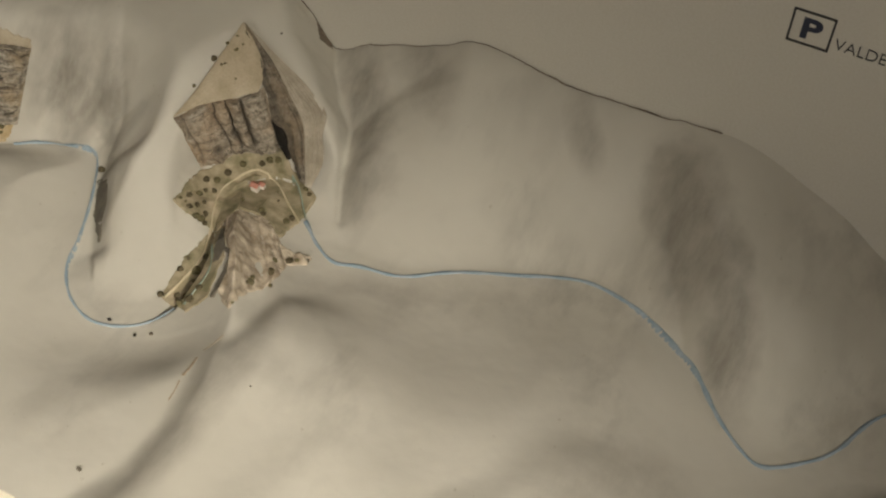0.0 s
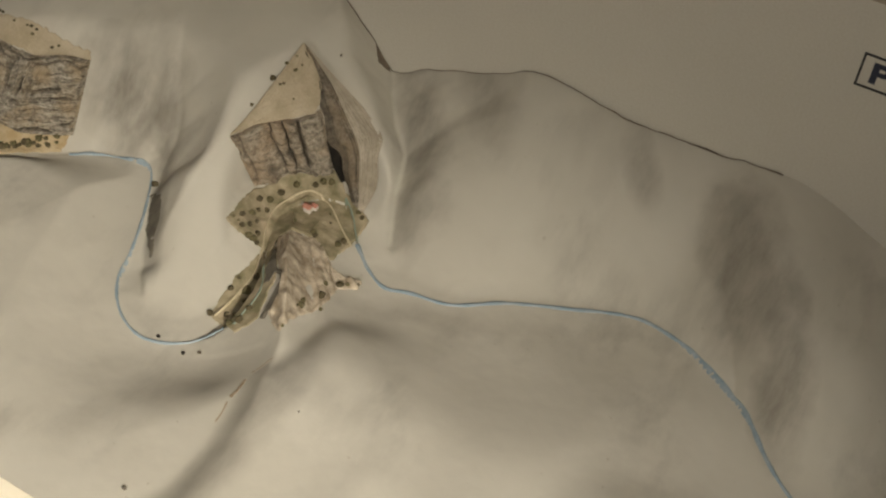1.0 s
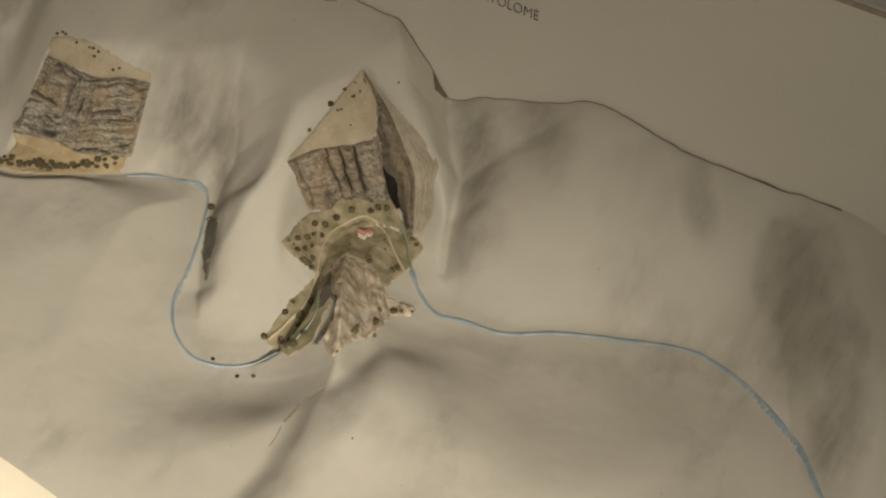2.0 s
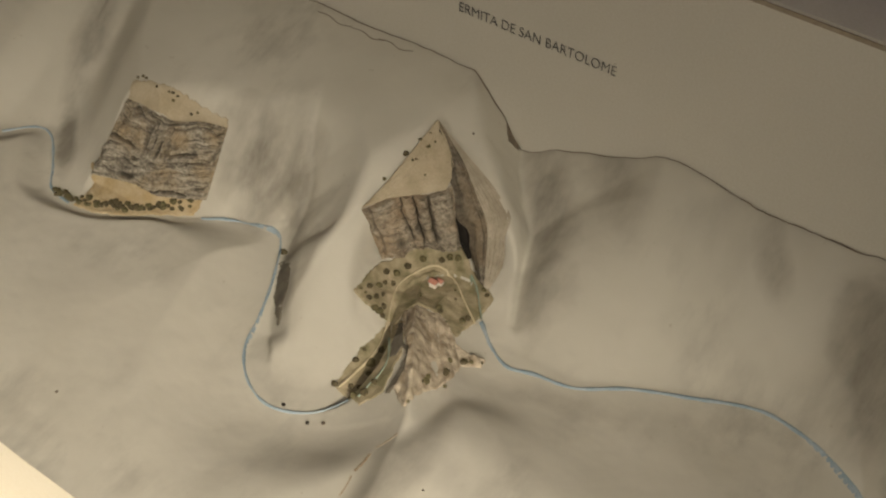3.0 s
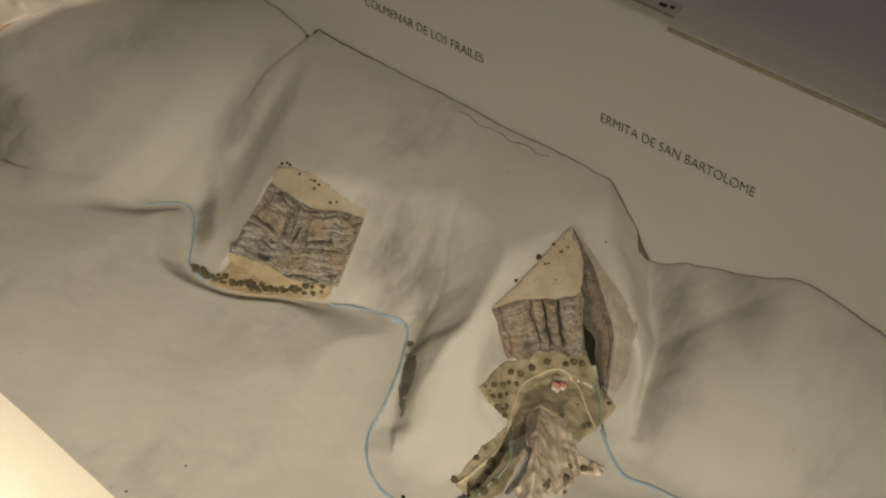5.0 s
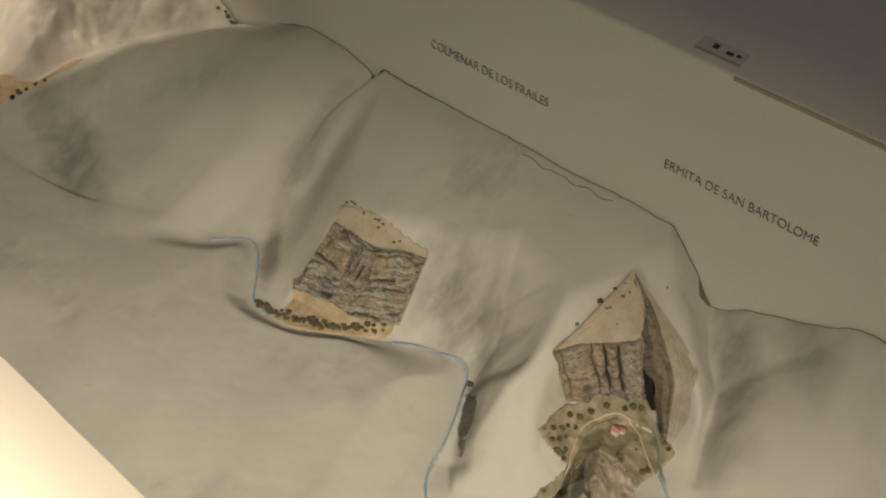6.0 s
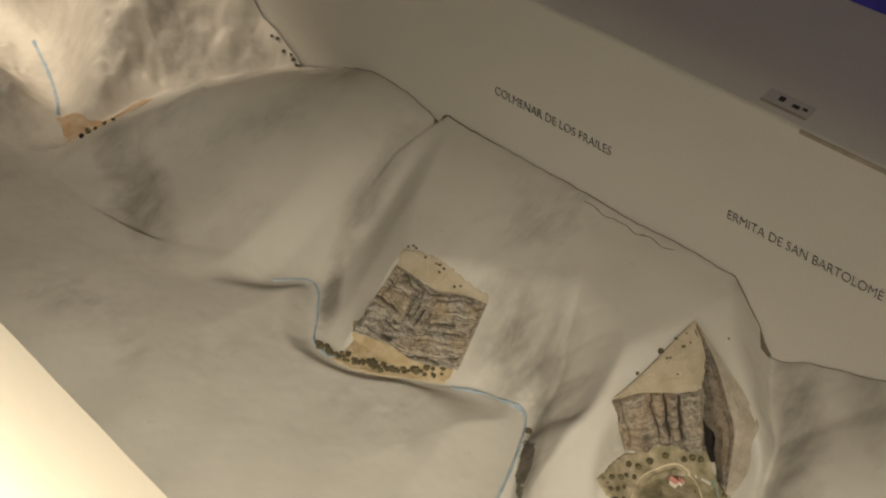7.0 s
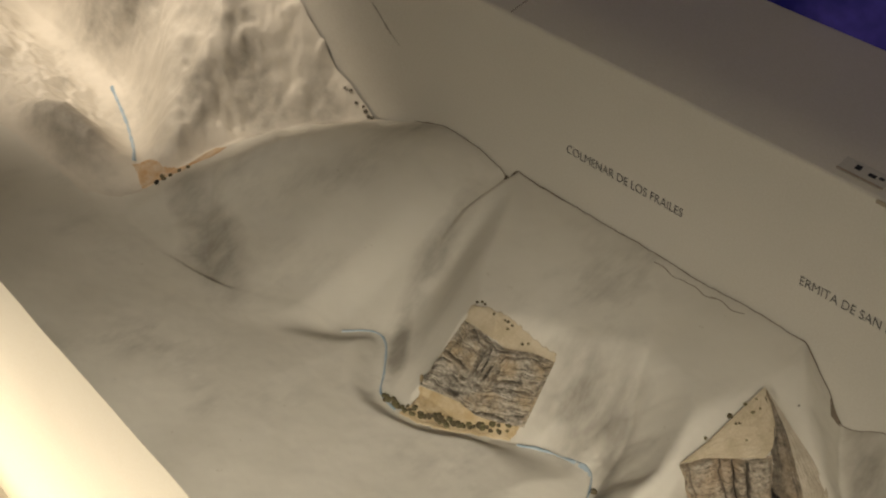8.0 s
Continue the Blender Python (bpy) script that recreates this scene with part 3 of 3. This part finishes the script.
    rim = step((np.minimum(np.minimum(U, 1 - U), np.minimum(V, 1 - V)) + rag) / 0.035)
    P = P + N * (out * rim - sink * (1 - rim))[:, :, None]
    me = grid_mesh(name, P[:, :, 0], P[:, :, 1], P[:, :, 2])
    me.attributes.new("recess_shade", "FLOAT", "POINT").data.foreach_set("value", np.clip(recess_shade * rim, 0, 1).ravel().astype(float))
    return link(name, me, mat, parent, label)


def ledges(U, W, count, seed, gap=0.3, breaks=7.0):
    """Broken beds along U, stacked in W: how far each stands out, and the painted shade in the gaps under it."""
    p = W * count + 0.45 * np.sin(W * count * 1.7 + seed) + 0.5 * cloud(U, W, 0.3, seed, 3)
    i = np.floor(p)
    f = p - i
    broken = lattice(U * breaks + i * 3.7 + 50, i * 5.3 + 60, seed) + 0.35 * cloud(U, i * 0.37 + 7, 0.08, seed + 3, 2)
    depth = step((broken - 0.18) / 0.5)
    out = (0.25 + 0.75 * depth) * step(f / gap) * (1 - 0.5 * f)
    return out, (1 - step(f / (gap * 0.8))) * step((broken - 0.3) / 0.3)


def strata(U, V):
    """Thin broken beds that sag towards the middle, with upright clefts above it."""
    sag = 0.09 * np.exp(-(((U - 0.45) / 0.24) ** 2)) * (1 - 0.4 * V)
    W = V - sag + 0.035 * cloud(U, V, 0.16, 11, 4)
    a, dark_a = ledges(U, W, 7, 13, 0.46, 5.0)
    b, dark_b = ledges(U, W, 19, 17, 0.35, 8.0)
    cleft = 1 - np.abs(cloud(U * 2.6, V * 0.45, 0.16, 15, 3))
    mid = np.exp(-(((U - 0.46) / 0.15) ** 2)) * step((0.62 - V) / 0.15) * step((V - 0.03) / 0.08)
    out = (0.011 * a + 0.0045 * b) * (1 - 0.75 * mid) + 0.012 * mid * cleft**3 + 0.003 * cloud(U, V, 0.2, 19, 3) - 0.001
    # second value: shade painted into the bed gaps and clefts
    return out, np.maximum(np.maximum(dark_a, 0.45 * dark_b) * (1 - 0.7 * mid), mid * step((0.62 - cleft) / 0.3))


def crags(U, V):
    """Stout rounded columns with beds across them, over a rough skirt."""
    u = U + 0.03 * cloud(U, V, 0.3, 41, 4)
    column = 0
    for middle, half, tall in ((0.03, 0.06, 0.5), (0.25, 0.18, 1.0), (0.49, 0.065, 0.85), (0.63, 0.07, 0.95), (0.84, 0.13, 0.6)):
        column = np.maximum(column, tall * np.sqrt(np.clip(1 - ((u - middle) / half) ** 2, 0, 1)))
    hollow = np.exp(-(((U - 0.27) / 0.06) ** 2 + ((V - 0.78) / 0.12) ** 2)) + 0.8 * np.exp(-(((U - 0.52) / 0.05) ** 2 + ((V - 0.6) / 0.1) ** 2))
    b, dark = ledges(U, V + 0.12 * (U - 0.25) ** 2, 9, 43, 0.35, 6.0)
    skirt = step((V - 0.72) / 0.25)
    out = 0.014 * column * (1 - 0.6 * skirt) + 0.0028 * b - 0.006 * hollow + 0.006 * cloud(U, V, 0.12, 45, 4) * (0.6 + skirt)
    # second value: shade painted under ledges, between columns and in the hollows
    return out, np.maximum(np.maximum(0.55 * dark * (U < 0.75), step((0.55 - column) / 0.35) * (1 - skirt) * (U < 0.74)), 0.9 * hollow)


def fin_beds(U, V):
    """Beds that run the length of the leaning wall."""
    b, dark = ledges(U * 0.6, V + 0.15 * U, 5, 81, 0.4, 5.0)
    # second value: shade painted into bed gaps and over the lower inner face
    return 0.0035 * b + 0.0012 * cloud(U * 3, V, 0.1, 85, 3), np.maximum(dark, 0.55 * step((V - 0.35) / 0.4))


def streaked(U, V):
    """A bare slope with a few rills near its foot."""
    rill = 1 - np.abs(cloud(U * 0.9, V * 0.5, 0.11, 91, 4))
    low = step((U - 0.45) / 0.25)
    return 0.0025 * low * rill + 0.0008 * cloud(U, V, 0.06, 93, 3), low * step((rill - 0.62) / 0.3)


def bare(U, V):
    return 0.0008 * cloud(U, V, 0.09, 95, 4) + 0.001, 0 * U


def hollowed(U, V):
    return -0.012 * np.sin(np.pi * U) * np.sin(np.pi * V), 0 * U


def flat_ground(X, Y, H):
    return 0, 0, 0.0009 * cloud(X, Y, 0.008, 51, 3)


def ribs(X, Y, H):
    """Rills that run down the spur like a fan."""
    u = 0.49 * (X - 0.11) - 0.87 * (Y + 0.235)
    v = 0.87 * (X - 0.11) + 0.49 * (Y + 0.235)
    rill = 1 - np.abs(cloud(v / (0.45 + 5 * np.maximum(u, 0)), u * 0.16, 0.016, 71, 3))
    return 0, 0, 0.006 * rill * step((u - 0.005) / 0.03) + 0.0015 * cloud(X, Y, 0.008, 72, 3) - 0.001


def lump(name, seed, flat=0.75):
    """A shrub: a knobbly tuft."""
    bm = bmesh.new()
    bmesh.ops.create_icosphere(bm, subdivisions=2, radius=1)
    r = random.Random(seed)
    off = Vector((r.random() * 9, r.random() * 9, r.random() * 9))
    for v in bm.verts:
        v.co *= 1 + 0.45 * noise.noise(v.co * 1.7 + off) + 0.2 * noise.noise(v.co * 4 + off)
        v.co.z *= flat
    me = bpy.data.meshes.new(name)
    bm.to_mesh(me)
    bm.free()
    return me


def shrubs(parent, places, mats, seed, up=0.0018):
    """Places: x, y and radius of each shrub, in millimetres."""
    r = random.Random(seed)
    kinds = []
    for n in range(4):
        me = lump("shrub", seed + n)
        me.materials.append(mats[n % len(mats)])
        kinds.append(me)
    for x, y, size in places:
        x, y, size = x / 1000, y / 1000, 1.3 * size / 1000
        ob = link("shrub", kinds[r.randrange(4)], None, parent)
        z = float(height(np.array([x]), np.array([y]))[0])
        ob.matrix_basis = Matrix.LocRotScale((x, y, z + up + size * 0.3), Euler((0, 0, r.uniform(0, 6.28))), (size * r.uniform(0.85, 1.15), size * r.uniform(0.85, 1.15), size))


room()
lettering()
MODEL = relief()

# ---------------------------------------------------------------- insets on the relief
CLIFF_TOP = [(-0.317, -0.230, 0.619), (-0.284, -0.226, 0.617), (-0.249, -0.225, 0.614), (-0.220, -0.206, 0.613), (-0.196, -0.192, 0.606)]
CLIFF_BASE = [(-0.326, -0.300, 0.545), (-0.280, -0.287, 0.546), (-0.243, -0.282, 0.543), (-0.214, -0.268, 0.541), (-0.188, -0.251, 0.539)]
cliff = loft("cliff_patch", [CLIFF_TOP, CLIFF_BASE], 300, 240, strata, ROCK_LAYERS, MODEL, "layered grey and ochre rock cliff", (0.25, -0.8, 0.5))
patch("cliff_top_patch", [(-0.321, -0.228), (-0.325, -0.210), (-0.300, -0.204), (-0.265, -0.196), (-0.235, -0.190), (-0.199, -0.185), (-0.195, -0.193), (-0.223, -0.203), (-0.252, -0.222), (-0.282, -0.228)], flat_ground, BUFF, MODEL, lift=0.0022, label="buff sandy cliff top")
patch("cliff_foot_patch", [(-0.320, -0.341), (-0.319, -0.320), (-0.326, -0.301), (-0.340, -0.287), (-0.335, -0.284), (-0.284, -0.283), (-0.246, -0.278), (-0.219, -0.263), (-0.192, -0.247), (-0.193, -0.256), (-0.193, -0.271), (-0.220, -0.293), (-0.252, -0.315), (-0.293, -0.336)], flat_ground, OCHRE, MODEL, lift=0.002, label="ochre sandy cliff foot")
valley = patch("valley_patch", [(0.048, -0.281), (0.044, -0.220), (0.053, -0.200), (0.068, -0.179), (0.087, -0.162), (0.109, -0.150), (0.146, -0.172), (0.176, -0.185), (0.170, -0.224), (0.166, -0.255), (0.149, -0.244), (0.120, -0.238), (0.106, -0.260), (0.111, -0.287), (0.095, -0.279), (0.070, -0.281)],
               flat_ground, MEADOW, MODEL, lift=0.003, label="green and ochre valley meadow")
CRAG_TOP = [(0.016, -0.216, 0.614), (0.023, -0.203, 0.615), (0.029, -0.184, 0.616), (0.045, -0.169, 0.616), (0.065, -0.156, 0.617), (0.080, -0.133, 0.620)]
CRAG_BASE = [(0.045, -0.219, 0.553), (0.059, -0.202, 0.554), (0.072, -0.185, 0.558), (0.092, -0.170, 0.555), (0.113, -0.152, 0.551)]
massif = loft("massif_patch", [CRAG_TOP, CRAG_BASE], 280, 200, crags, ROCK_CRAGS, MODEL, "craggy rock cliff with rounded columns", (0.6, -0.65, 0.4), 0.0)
ROOF_WEST = [(0.031, -0.090, 0.661), (0.026, -0.146, 0.641), (0.022, -0.182, 0.627), (0.016, -0.217, 0.616)]
ROOF_EAST = [(0.032, -0.090, 0.661), (0.052, -0.102, 0.650), (0.069, -0.115, 0.636), (0.076, -0.128, 0.626), (0.078, -0.142, 0.619)]
ROOF_FOOT = [(0.017, -0.217, 0.616), (0.028, -0.193, 0.617), (0.046, -0.172, 0.618), (0.066, -0.158, 0.619), (0.078, -0.141, 0.620)]
roof = loft("roof_patch", [ROOF_WEST, [(0.032, -0.090, 0.661), (0.036, -0.127, 0.645), (0.037, -0.160, 0.629), (0.032, -0.188, 0.617)], [(0.032, -0.090, 0.661), (0.047, -0.115, 0.643), (0.057, -0.142, 0.628), (0.057, -0.164, 0.618)], ROOF_EAST], 120, 100, bare, BUFF, MODEL, "buff sandy summit slope", (0.1, -0.3, 0.95), 0.0)
FIN_CREST = [(0.034, -0.092, 0.662), (0.059, -0.102, 0.650), (0.081, -0.110, 0.635), (0.107, -0.126, 0.617), (0.127, -0.136, 0.598), (0.137, -0.146, 0.585), (0.149, -0.167, 0.570), (0.161, -0.188, 0.553)]
FIN_INNER = [(0.035, -0.093, 0.657), (0.063, -0.113, 0.636), (0.075, -0.130, 0.622), (0.086, -0.137, 0.605), (0.098, -0.147, 0.587), (0.113, -0.147, 0.578), (0.125, -0.158, 0.556), (0.151, -0.183, 0.549)]
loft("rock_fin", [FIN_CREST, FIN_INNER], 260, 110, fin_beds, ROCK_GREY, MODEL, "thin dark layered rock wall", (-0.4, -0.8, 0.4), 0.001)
SLOPE_EDGE = [(0.034, -0.090, 0.660), (0.081, -0.102, 0.641), (0.111, -0.100, 0.616), (0.133, -0.104, 0.598), (0.145, -0.110, 0.588), (0.149, -0.124, 0.579), (0.155, -0.137, 0.569), (0.164, -0.155, 0.559), (0.167, -0.186, 0.550)]
loft("slope_patch", [FIN_CREST, SLOPE_EDGE], 240, 90, streaked, ROCK_SLOPE, MODEL, "pale ochre side slope with grey rills", (0.6, 0.1, 0.8), 0.0015)
# shallow bowl; its near-black colour paints in the cave's inner shade
loft("cave", [[(0.096, -0.149, 0.590), (0.103, -0.153, 0.578), (0.110, -0.158, 0.566), (0.124, -0.164, 0.553)], [(0.098, -0.148, 0.590), (0.114, -0.148, 0.579), (0.121, -0.151, 0.568), (0.128, -0.161, 0.555)]], 30, 24, hollowed, SHADE_DOT_BROWN, MODEL, "dark cave mouth", (0.3, -0.8, 0.5), 0.0)
strip = patch("river_strip", [(0.092, -0.377), (0.090, -0.329), (0.095, -0.286), (0.098, -0.277), (0.111, -0.273), (0.141, -0.311), (0.150, -0.329), (0.155, -0.362), (0.158, -0.374), (0.138, -0.392), (0.114, -0.381)],
              flat_ground, MEADOW, MODEL, lift=0.0014, label="ochre river bank with a road")
fan = patch("fan_patch", [(0.100, -0.257), (0.108, -0.246), (0.117, -0.233), (0.147, -0.240), (0.175, -0.261), (0.196, -0.263), (0.208, -0.257), (0.211, -0.267), (0.196, -0.286), (0.201, -0.317), (0.192, -0.353), (0.192, -0.387), (0.165, -0.369), (0.165, -0.350), (0.154, -0.325), (0.128, -0.301)],
            ribs, FAN, MODEL, cell=0.0009, label="pale eroded spur with rills")
# flat dark patch: the spur's shaded west side put into colour
patch("spur_shade_patch", [(0.115, -0.280), (0.112, -0.285), (0.130, -0.322), (0.137, -0.334), (0.145, -0.335), (0.145, -0.322), (0.157, -0.332), (0.158, -0.351), (0.158, -0.373), (0.164, -0.374), (0.168, -0.354), (0.159, -0.332), (0.153, -0.321), (0.143, -0.316)], flat_ground, SHADE_FLECK_GREY, MODEL, cell=0.0007, lift=0.0026, label="dark patch painting in the spur's shaded side")
ribbon("road", [(0.100, -0.376), (0.104, -0.348), (0.106, -0.311), (0.096, -0.280), (0.086, -0.260), (0.074, -0.227), (0.078, -0.203), (0.089, -0.182), (0.104, -0.179), (0.121, -0.183), (0.148, -0.204), (0.172, -0.221)],
       0.0028, ROAD, MODEL, 0.0044, label="cream painted road")
ribbon("river_reach", [(0.131, -0.383), (0.135, -0.366), (0.139, -0.353), (0.134, -0.332), (0.107, -0.293)], 0.0026, TEAL, MODEL, 0.0034)
ribbon("river_reach", [(0.135, -0.173), (0.149, -0.183), (0.162, -0.198), (0.175, -0.213)], 0.0026, TEAL, MODEL, 0.0046)


def hermitage(parent):
    house = part("hermitage", box(0.100, 0.109, -0.207, -0.200, 0.532, 0.540, 0.0004), LIME, parent, "tiny white chapel with red roofs")
    for x0, x1, y0, y1, z in ((0.0995, 0.1095, -0.2078, -0.1992, 0.540), (0.106, 0.113, -0.2005, -0.194, 0.538)):
        bm = bmesh.new()
        a = [bm.verts.new(c) for c in ((x0, y0, z), (x1, y0, z), (x1, y1, z), (x0, y1, z), (x0, (y0 + y1) / 2, z + 0.003), (x1, (y0 + y1) / 2, z + 0.003))]
        for f in ((0, 1, 5, 4), (2, 3, 4, 5), (0, 4, 3), (1, 2, 5), (3, 2, 1, 0)):
            bm.faces.new([a[i] for i in f])
        part("roof", bm, TILES, house)
    part("transept", box(0.1065, 0.1125, -0.2, -0.1945, 0.532, 0.538, 0.0004), LIME, house)


hermitage(MODEL)
GREENS = [LEAF_DARK, LEAF_OLIVE]
shrubs(roof, [(24, -142, 2.4), (33, -142, 1.6), (36, -139, 1.6), (28, -120, 1.7), (39, -120, 1.8), (33, -107, 1.4), (42, -111, 1.2), (20, -178, 1.7), (52, -145, 1.0)], GREENS, 5, 0.0085)
shrubs(valley, [(56, -227, 3.4), (64, -218, 3.2), (68, -202, 3.2), (77, -184, 3.4), (58, -260, 3.0), (62, -249, 3.0), (63, -239, 2.4), (69, -232, 2.6), (67, -274, 2.6), (71, -266, 2.8), (72, -255, 2.4), (78, -279, 3.2), (83, -277, 3.4), (82, -268, 2.8), (88, -279, 2.6), (101, -226, 2.6), (131, -233, 2.8), (135, -236, 2.2), (149, -246, 1.6), (160, -229, 3.0), (162, -221, 2.8), (128, -195, 1.2), (136, -207, 1.2), (95, -173, 2.8), (102, -167, 3.2), (111, -164, 3.0), (53, -270, 1.4), (60, -271, 1.4), (158, -183, 2.4), (165, -187, 2.2), (145, -172, 2.6)], GREENS, 6, 0.003)
shrubs(strip, [(94, -374, 3.0), (96, -339, 2.8), (96, -324, 1.6), (110, -331, 4.0), (109, -311, 3.0), (110, -367, 2.6), (135, -377, 3.4), (139, -364, 2.6), (115, -342, 2.4), (125, -382, 2.6), (118, -362, 2.4)], GREENS, 7)
shrubs(fan, [(184, -292, 3.0), (192, -310, 3.4), (186, -340, 3.6), (184, -333, 2.6), (176, -284, 1.6), (169, -270, 1.6), (194, -279, 3.2), (199, -273, 2.6), (206, -266, 3.0), (202, -269, 2.4), (202, -328, 1.6), (187, -379, 2.0), (192, -380, 1.4), (184, -345, 2.0)], GREENS, 8)
rnd = random.Random(12)
shrubs(cliff, [(x, np.interp(x, (-352, -310, -260, -205), (-338, -330, -308, -268)) + rnd.uniform(-3, 9), rnd.uniform(1.8, 3.4)) for x in range(-352, -200, 3)]
       + [(-318, -206, 1.6), (-312, -203, 1.6), (-306, -204, 1.4), (-286, -208, 1.6), (-266, -203, 1.7), (-262, -208, 1.6), (-260, -202, 1.5), (-270, -205, 1.4), (-240, -204, 1.5), (-234, -199, 1.5), (-290, -322, 1.5), (-310, -324, 1.5)], GREENS, 9)

# a flat dark patch that paints in the shade under the dome, and the town slope upstream
patch("crevice", [(-0.067, -0.264), (-0.036, -0.279), (-0.018, -0.305), (-0.010, -0.328), (0.007, -0.358), (-0.010, -0.344), (-0.037, -0.316), (-0.053, -0.288)], flat_ground, SHADE_FLECK_GREY, MODEL, lift=0.001, label="flat dark grey patch painting in shade under the dome")
patch("town_patch", [(-0.955, -0.32), (-0.95, -0.295), (-0.92, -0.285), (-0.9, -0.25), (-0.905, -0.2), (-0.88, -0.19), (-0.868, -0.235), (-0.885, -0.29), (-0.905, -0.335)], flat_ground, ORANGE, MODEL, cell=0.002, lift=0.002, label="orange earth slope with houses")
# dark lumps for specks and dots; the third stands in for a hole
shrubs(MODEL, [(67, -426, 1.6), (101, -430, 1.6), (-66, -258, 3.0), (-888, -306, 2.8), (-884, -296, 2.6), (-878, -283, 2.6), (-874, -270, 2.4), (-893, -316, 3.2), (-902, -300, 2.8)], [SHADE_DOT_BROWN, LEAF_DARK], 31)


def crack(parent):
    """The open brown joint where the relief meets the wall."""
    line = spline([(x, 0.0) for x in np.arange(-0.66, 0.57, 0.02)], 0.002)
    x = line[:, :1]
    z = height(x, 0 * x - 0.001)
    w = 0.0003 + 0.0012 * np.clip(cloud(x, 0 * x, 0.04, 91, 4) + 0.1, 0, 2)
    k = np.array([-1.0, 0.0, 1.0])
    wave = 0.001 * cloud(x, 0 * x + 3, 0.012, 95, 3)
    link("joint", grid_mesh("joint", x + 0 * k, -0.0012 - 0.0012 * (1 - np.abs(k)) + 0 * x, z + wave + w * k + 0.0012), DARK, parent, "ragged brown joint along the wall")


crack(MODEL)
patch("joint_corner", [(-0.475, -0.001), (-0.445, -0.001), (-0.452, -0.007), (-0.463, -0.012)], flat_ground, DARK, MODEL, cell=0.0008, lift=0.001)
patch("joint_corner", [(0.070, -0.001), (0.092, -0.001), (0.094, -0.008), (0.083, -0.02)], flat_ground, DARK, MODEL, cell=0.0008, lift=0.0012)
for at in (-0.15, -0.1, -0.06):
    ribbon("flake_line", [(at - 0.045, -0.014), (at - 0.03, -0.012), (at - 0.012, -0.017), (at, -0.014), (at + 0.004, -0.012)], 0.0011, DARK, MODEL, 0.0006, seed=int(100 * at))

# ---------------------------------------------------------------- on the wall and ledge
tagged(part("trim", box(0.062, 4, -0.0015, 0.0, 0.8945, 0.9, 0.0004), STRIP), "brown edging strip along the ledge", "trim", kind="structure")
ys = np.linspace(0.004, 0.25, 20)[:, None]
tagged(link("ledge_joint", grid_mesh("ledge_joint", np.array([-0.4785, -0.4775, -0.4765]) + 0 * ys, ys + np.zeros(3), np.array([ledge_height(y) for y in ys[:, 0]])[:, None] + np.array([-0.0002, 0.0006, -0.0002])), DARK), "dark joint across the ledge", "joint", kind="structure")
lean = Matrix.Translation((0, 0.01, ledge_height(0.01) + 0.0008)) @ Matrix.Rotation(0.22, 4, "X")
card = part("label_card", box(0.004, 0.06, 0.0, 0.022, 0.0, 0.0018, 0.0005), LEDGE)
card.matrix_world = lean
tagged(card, "small pale label card lying on the ledge", "card")
for x0, x1, y0, y1 in ((0.02, 0.027, 0.01, 0.017), (0.037, 0.046, 0.009, 0.014), (0.049, 0.055, 0.011, 0.015), (0.004, 0.06, 0.0002, 0.003)):
    part("print_bar", box(x0, x1, y0, y1, 0.0018, 0.0022), STRIP if y0 < 0.001 else INK, card)

# brown dirt along the scarp and flecks where the module meets the wall
DIRT = mottled("dirt", (0.36, 0.28, 0.19), (0.52, 0.44, 0.34), 200, 0.95)
for a, b, w in (((0.2035, -0.415), (0.193, -0.436), 0.002), ((0.192, -0.445), (0.192, -0.47), 0.004), ((0.193, -0.476), (0.1965, -0.5), 0.0025)):
    mid = ((a[0] + b[0]) / 2 + 0.001, (a[1] + b[1]) / 2)
    ribbon("dirt_line", [a, mid, b], w, DIRT, MODEL, 0.0005, seed=int(1000 * w))
shrubs(MODEL, [(-758, -4, 2.4), (-764, -6, 2.6), (-772, -5, 3.0), (-778, -4, 2.2), (-790, -8, 2.6), (-806, -5, 2.4), (-815, -9, 2.0), (-116, -559, 1.3), (-138, -620, 1.2), (166, -597, 1.8), (265, -461, 0.8), (116, -422, 1.4), (68, -72, 1.2)], [SHADE_FLECK_GREY, DARK], 37)


SCUFF = mottled("scuff_grey", (0.3, 0.28, 0.24), (0.45, 0.42, 0.37), 150, 0.8)


def scuff():
    """A grey rubbed streak on the wall beside the module."""
    t = np.linspace(0, 1, 24)[:, None]
    k = np.array([-1.0, 0.0, 1.0])
    w = 0.0015 * np.sin(np.pi * np.clip(t, 0.04, 0.96)) * (1 + 0.4 * cloud(t, 0 * t, 0.12, 7, 3))
    x, z = -0.765 + 0.07 * t + w * k * 0.8, 0.811 - 0.053 * t + 0.002 * np.sin(7 * t) + w * k
    tagged(link("scuff_mark", grid_mesh("scuff_mark", x, 0.0031 - 0.0006 * (1 - np.abs(k)) + 0 * x, z), SCUFF), "grey rubbed scuff streak on the wall", "mark", kind="structure")


scuff()
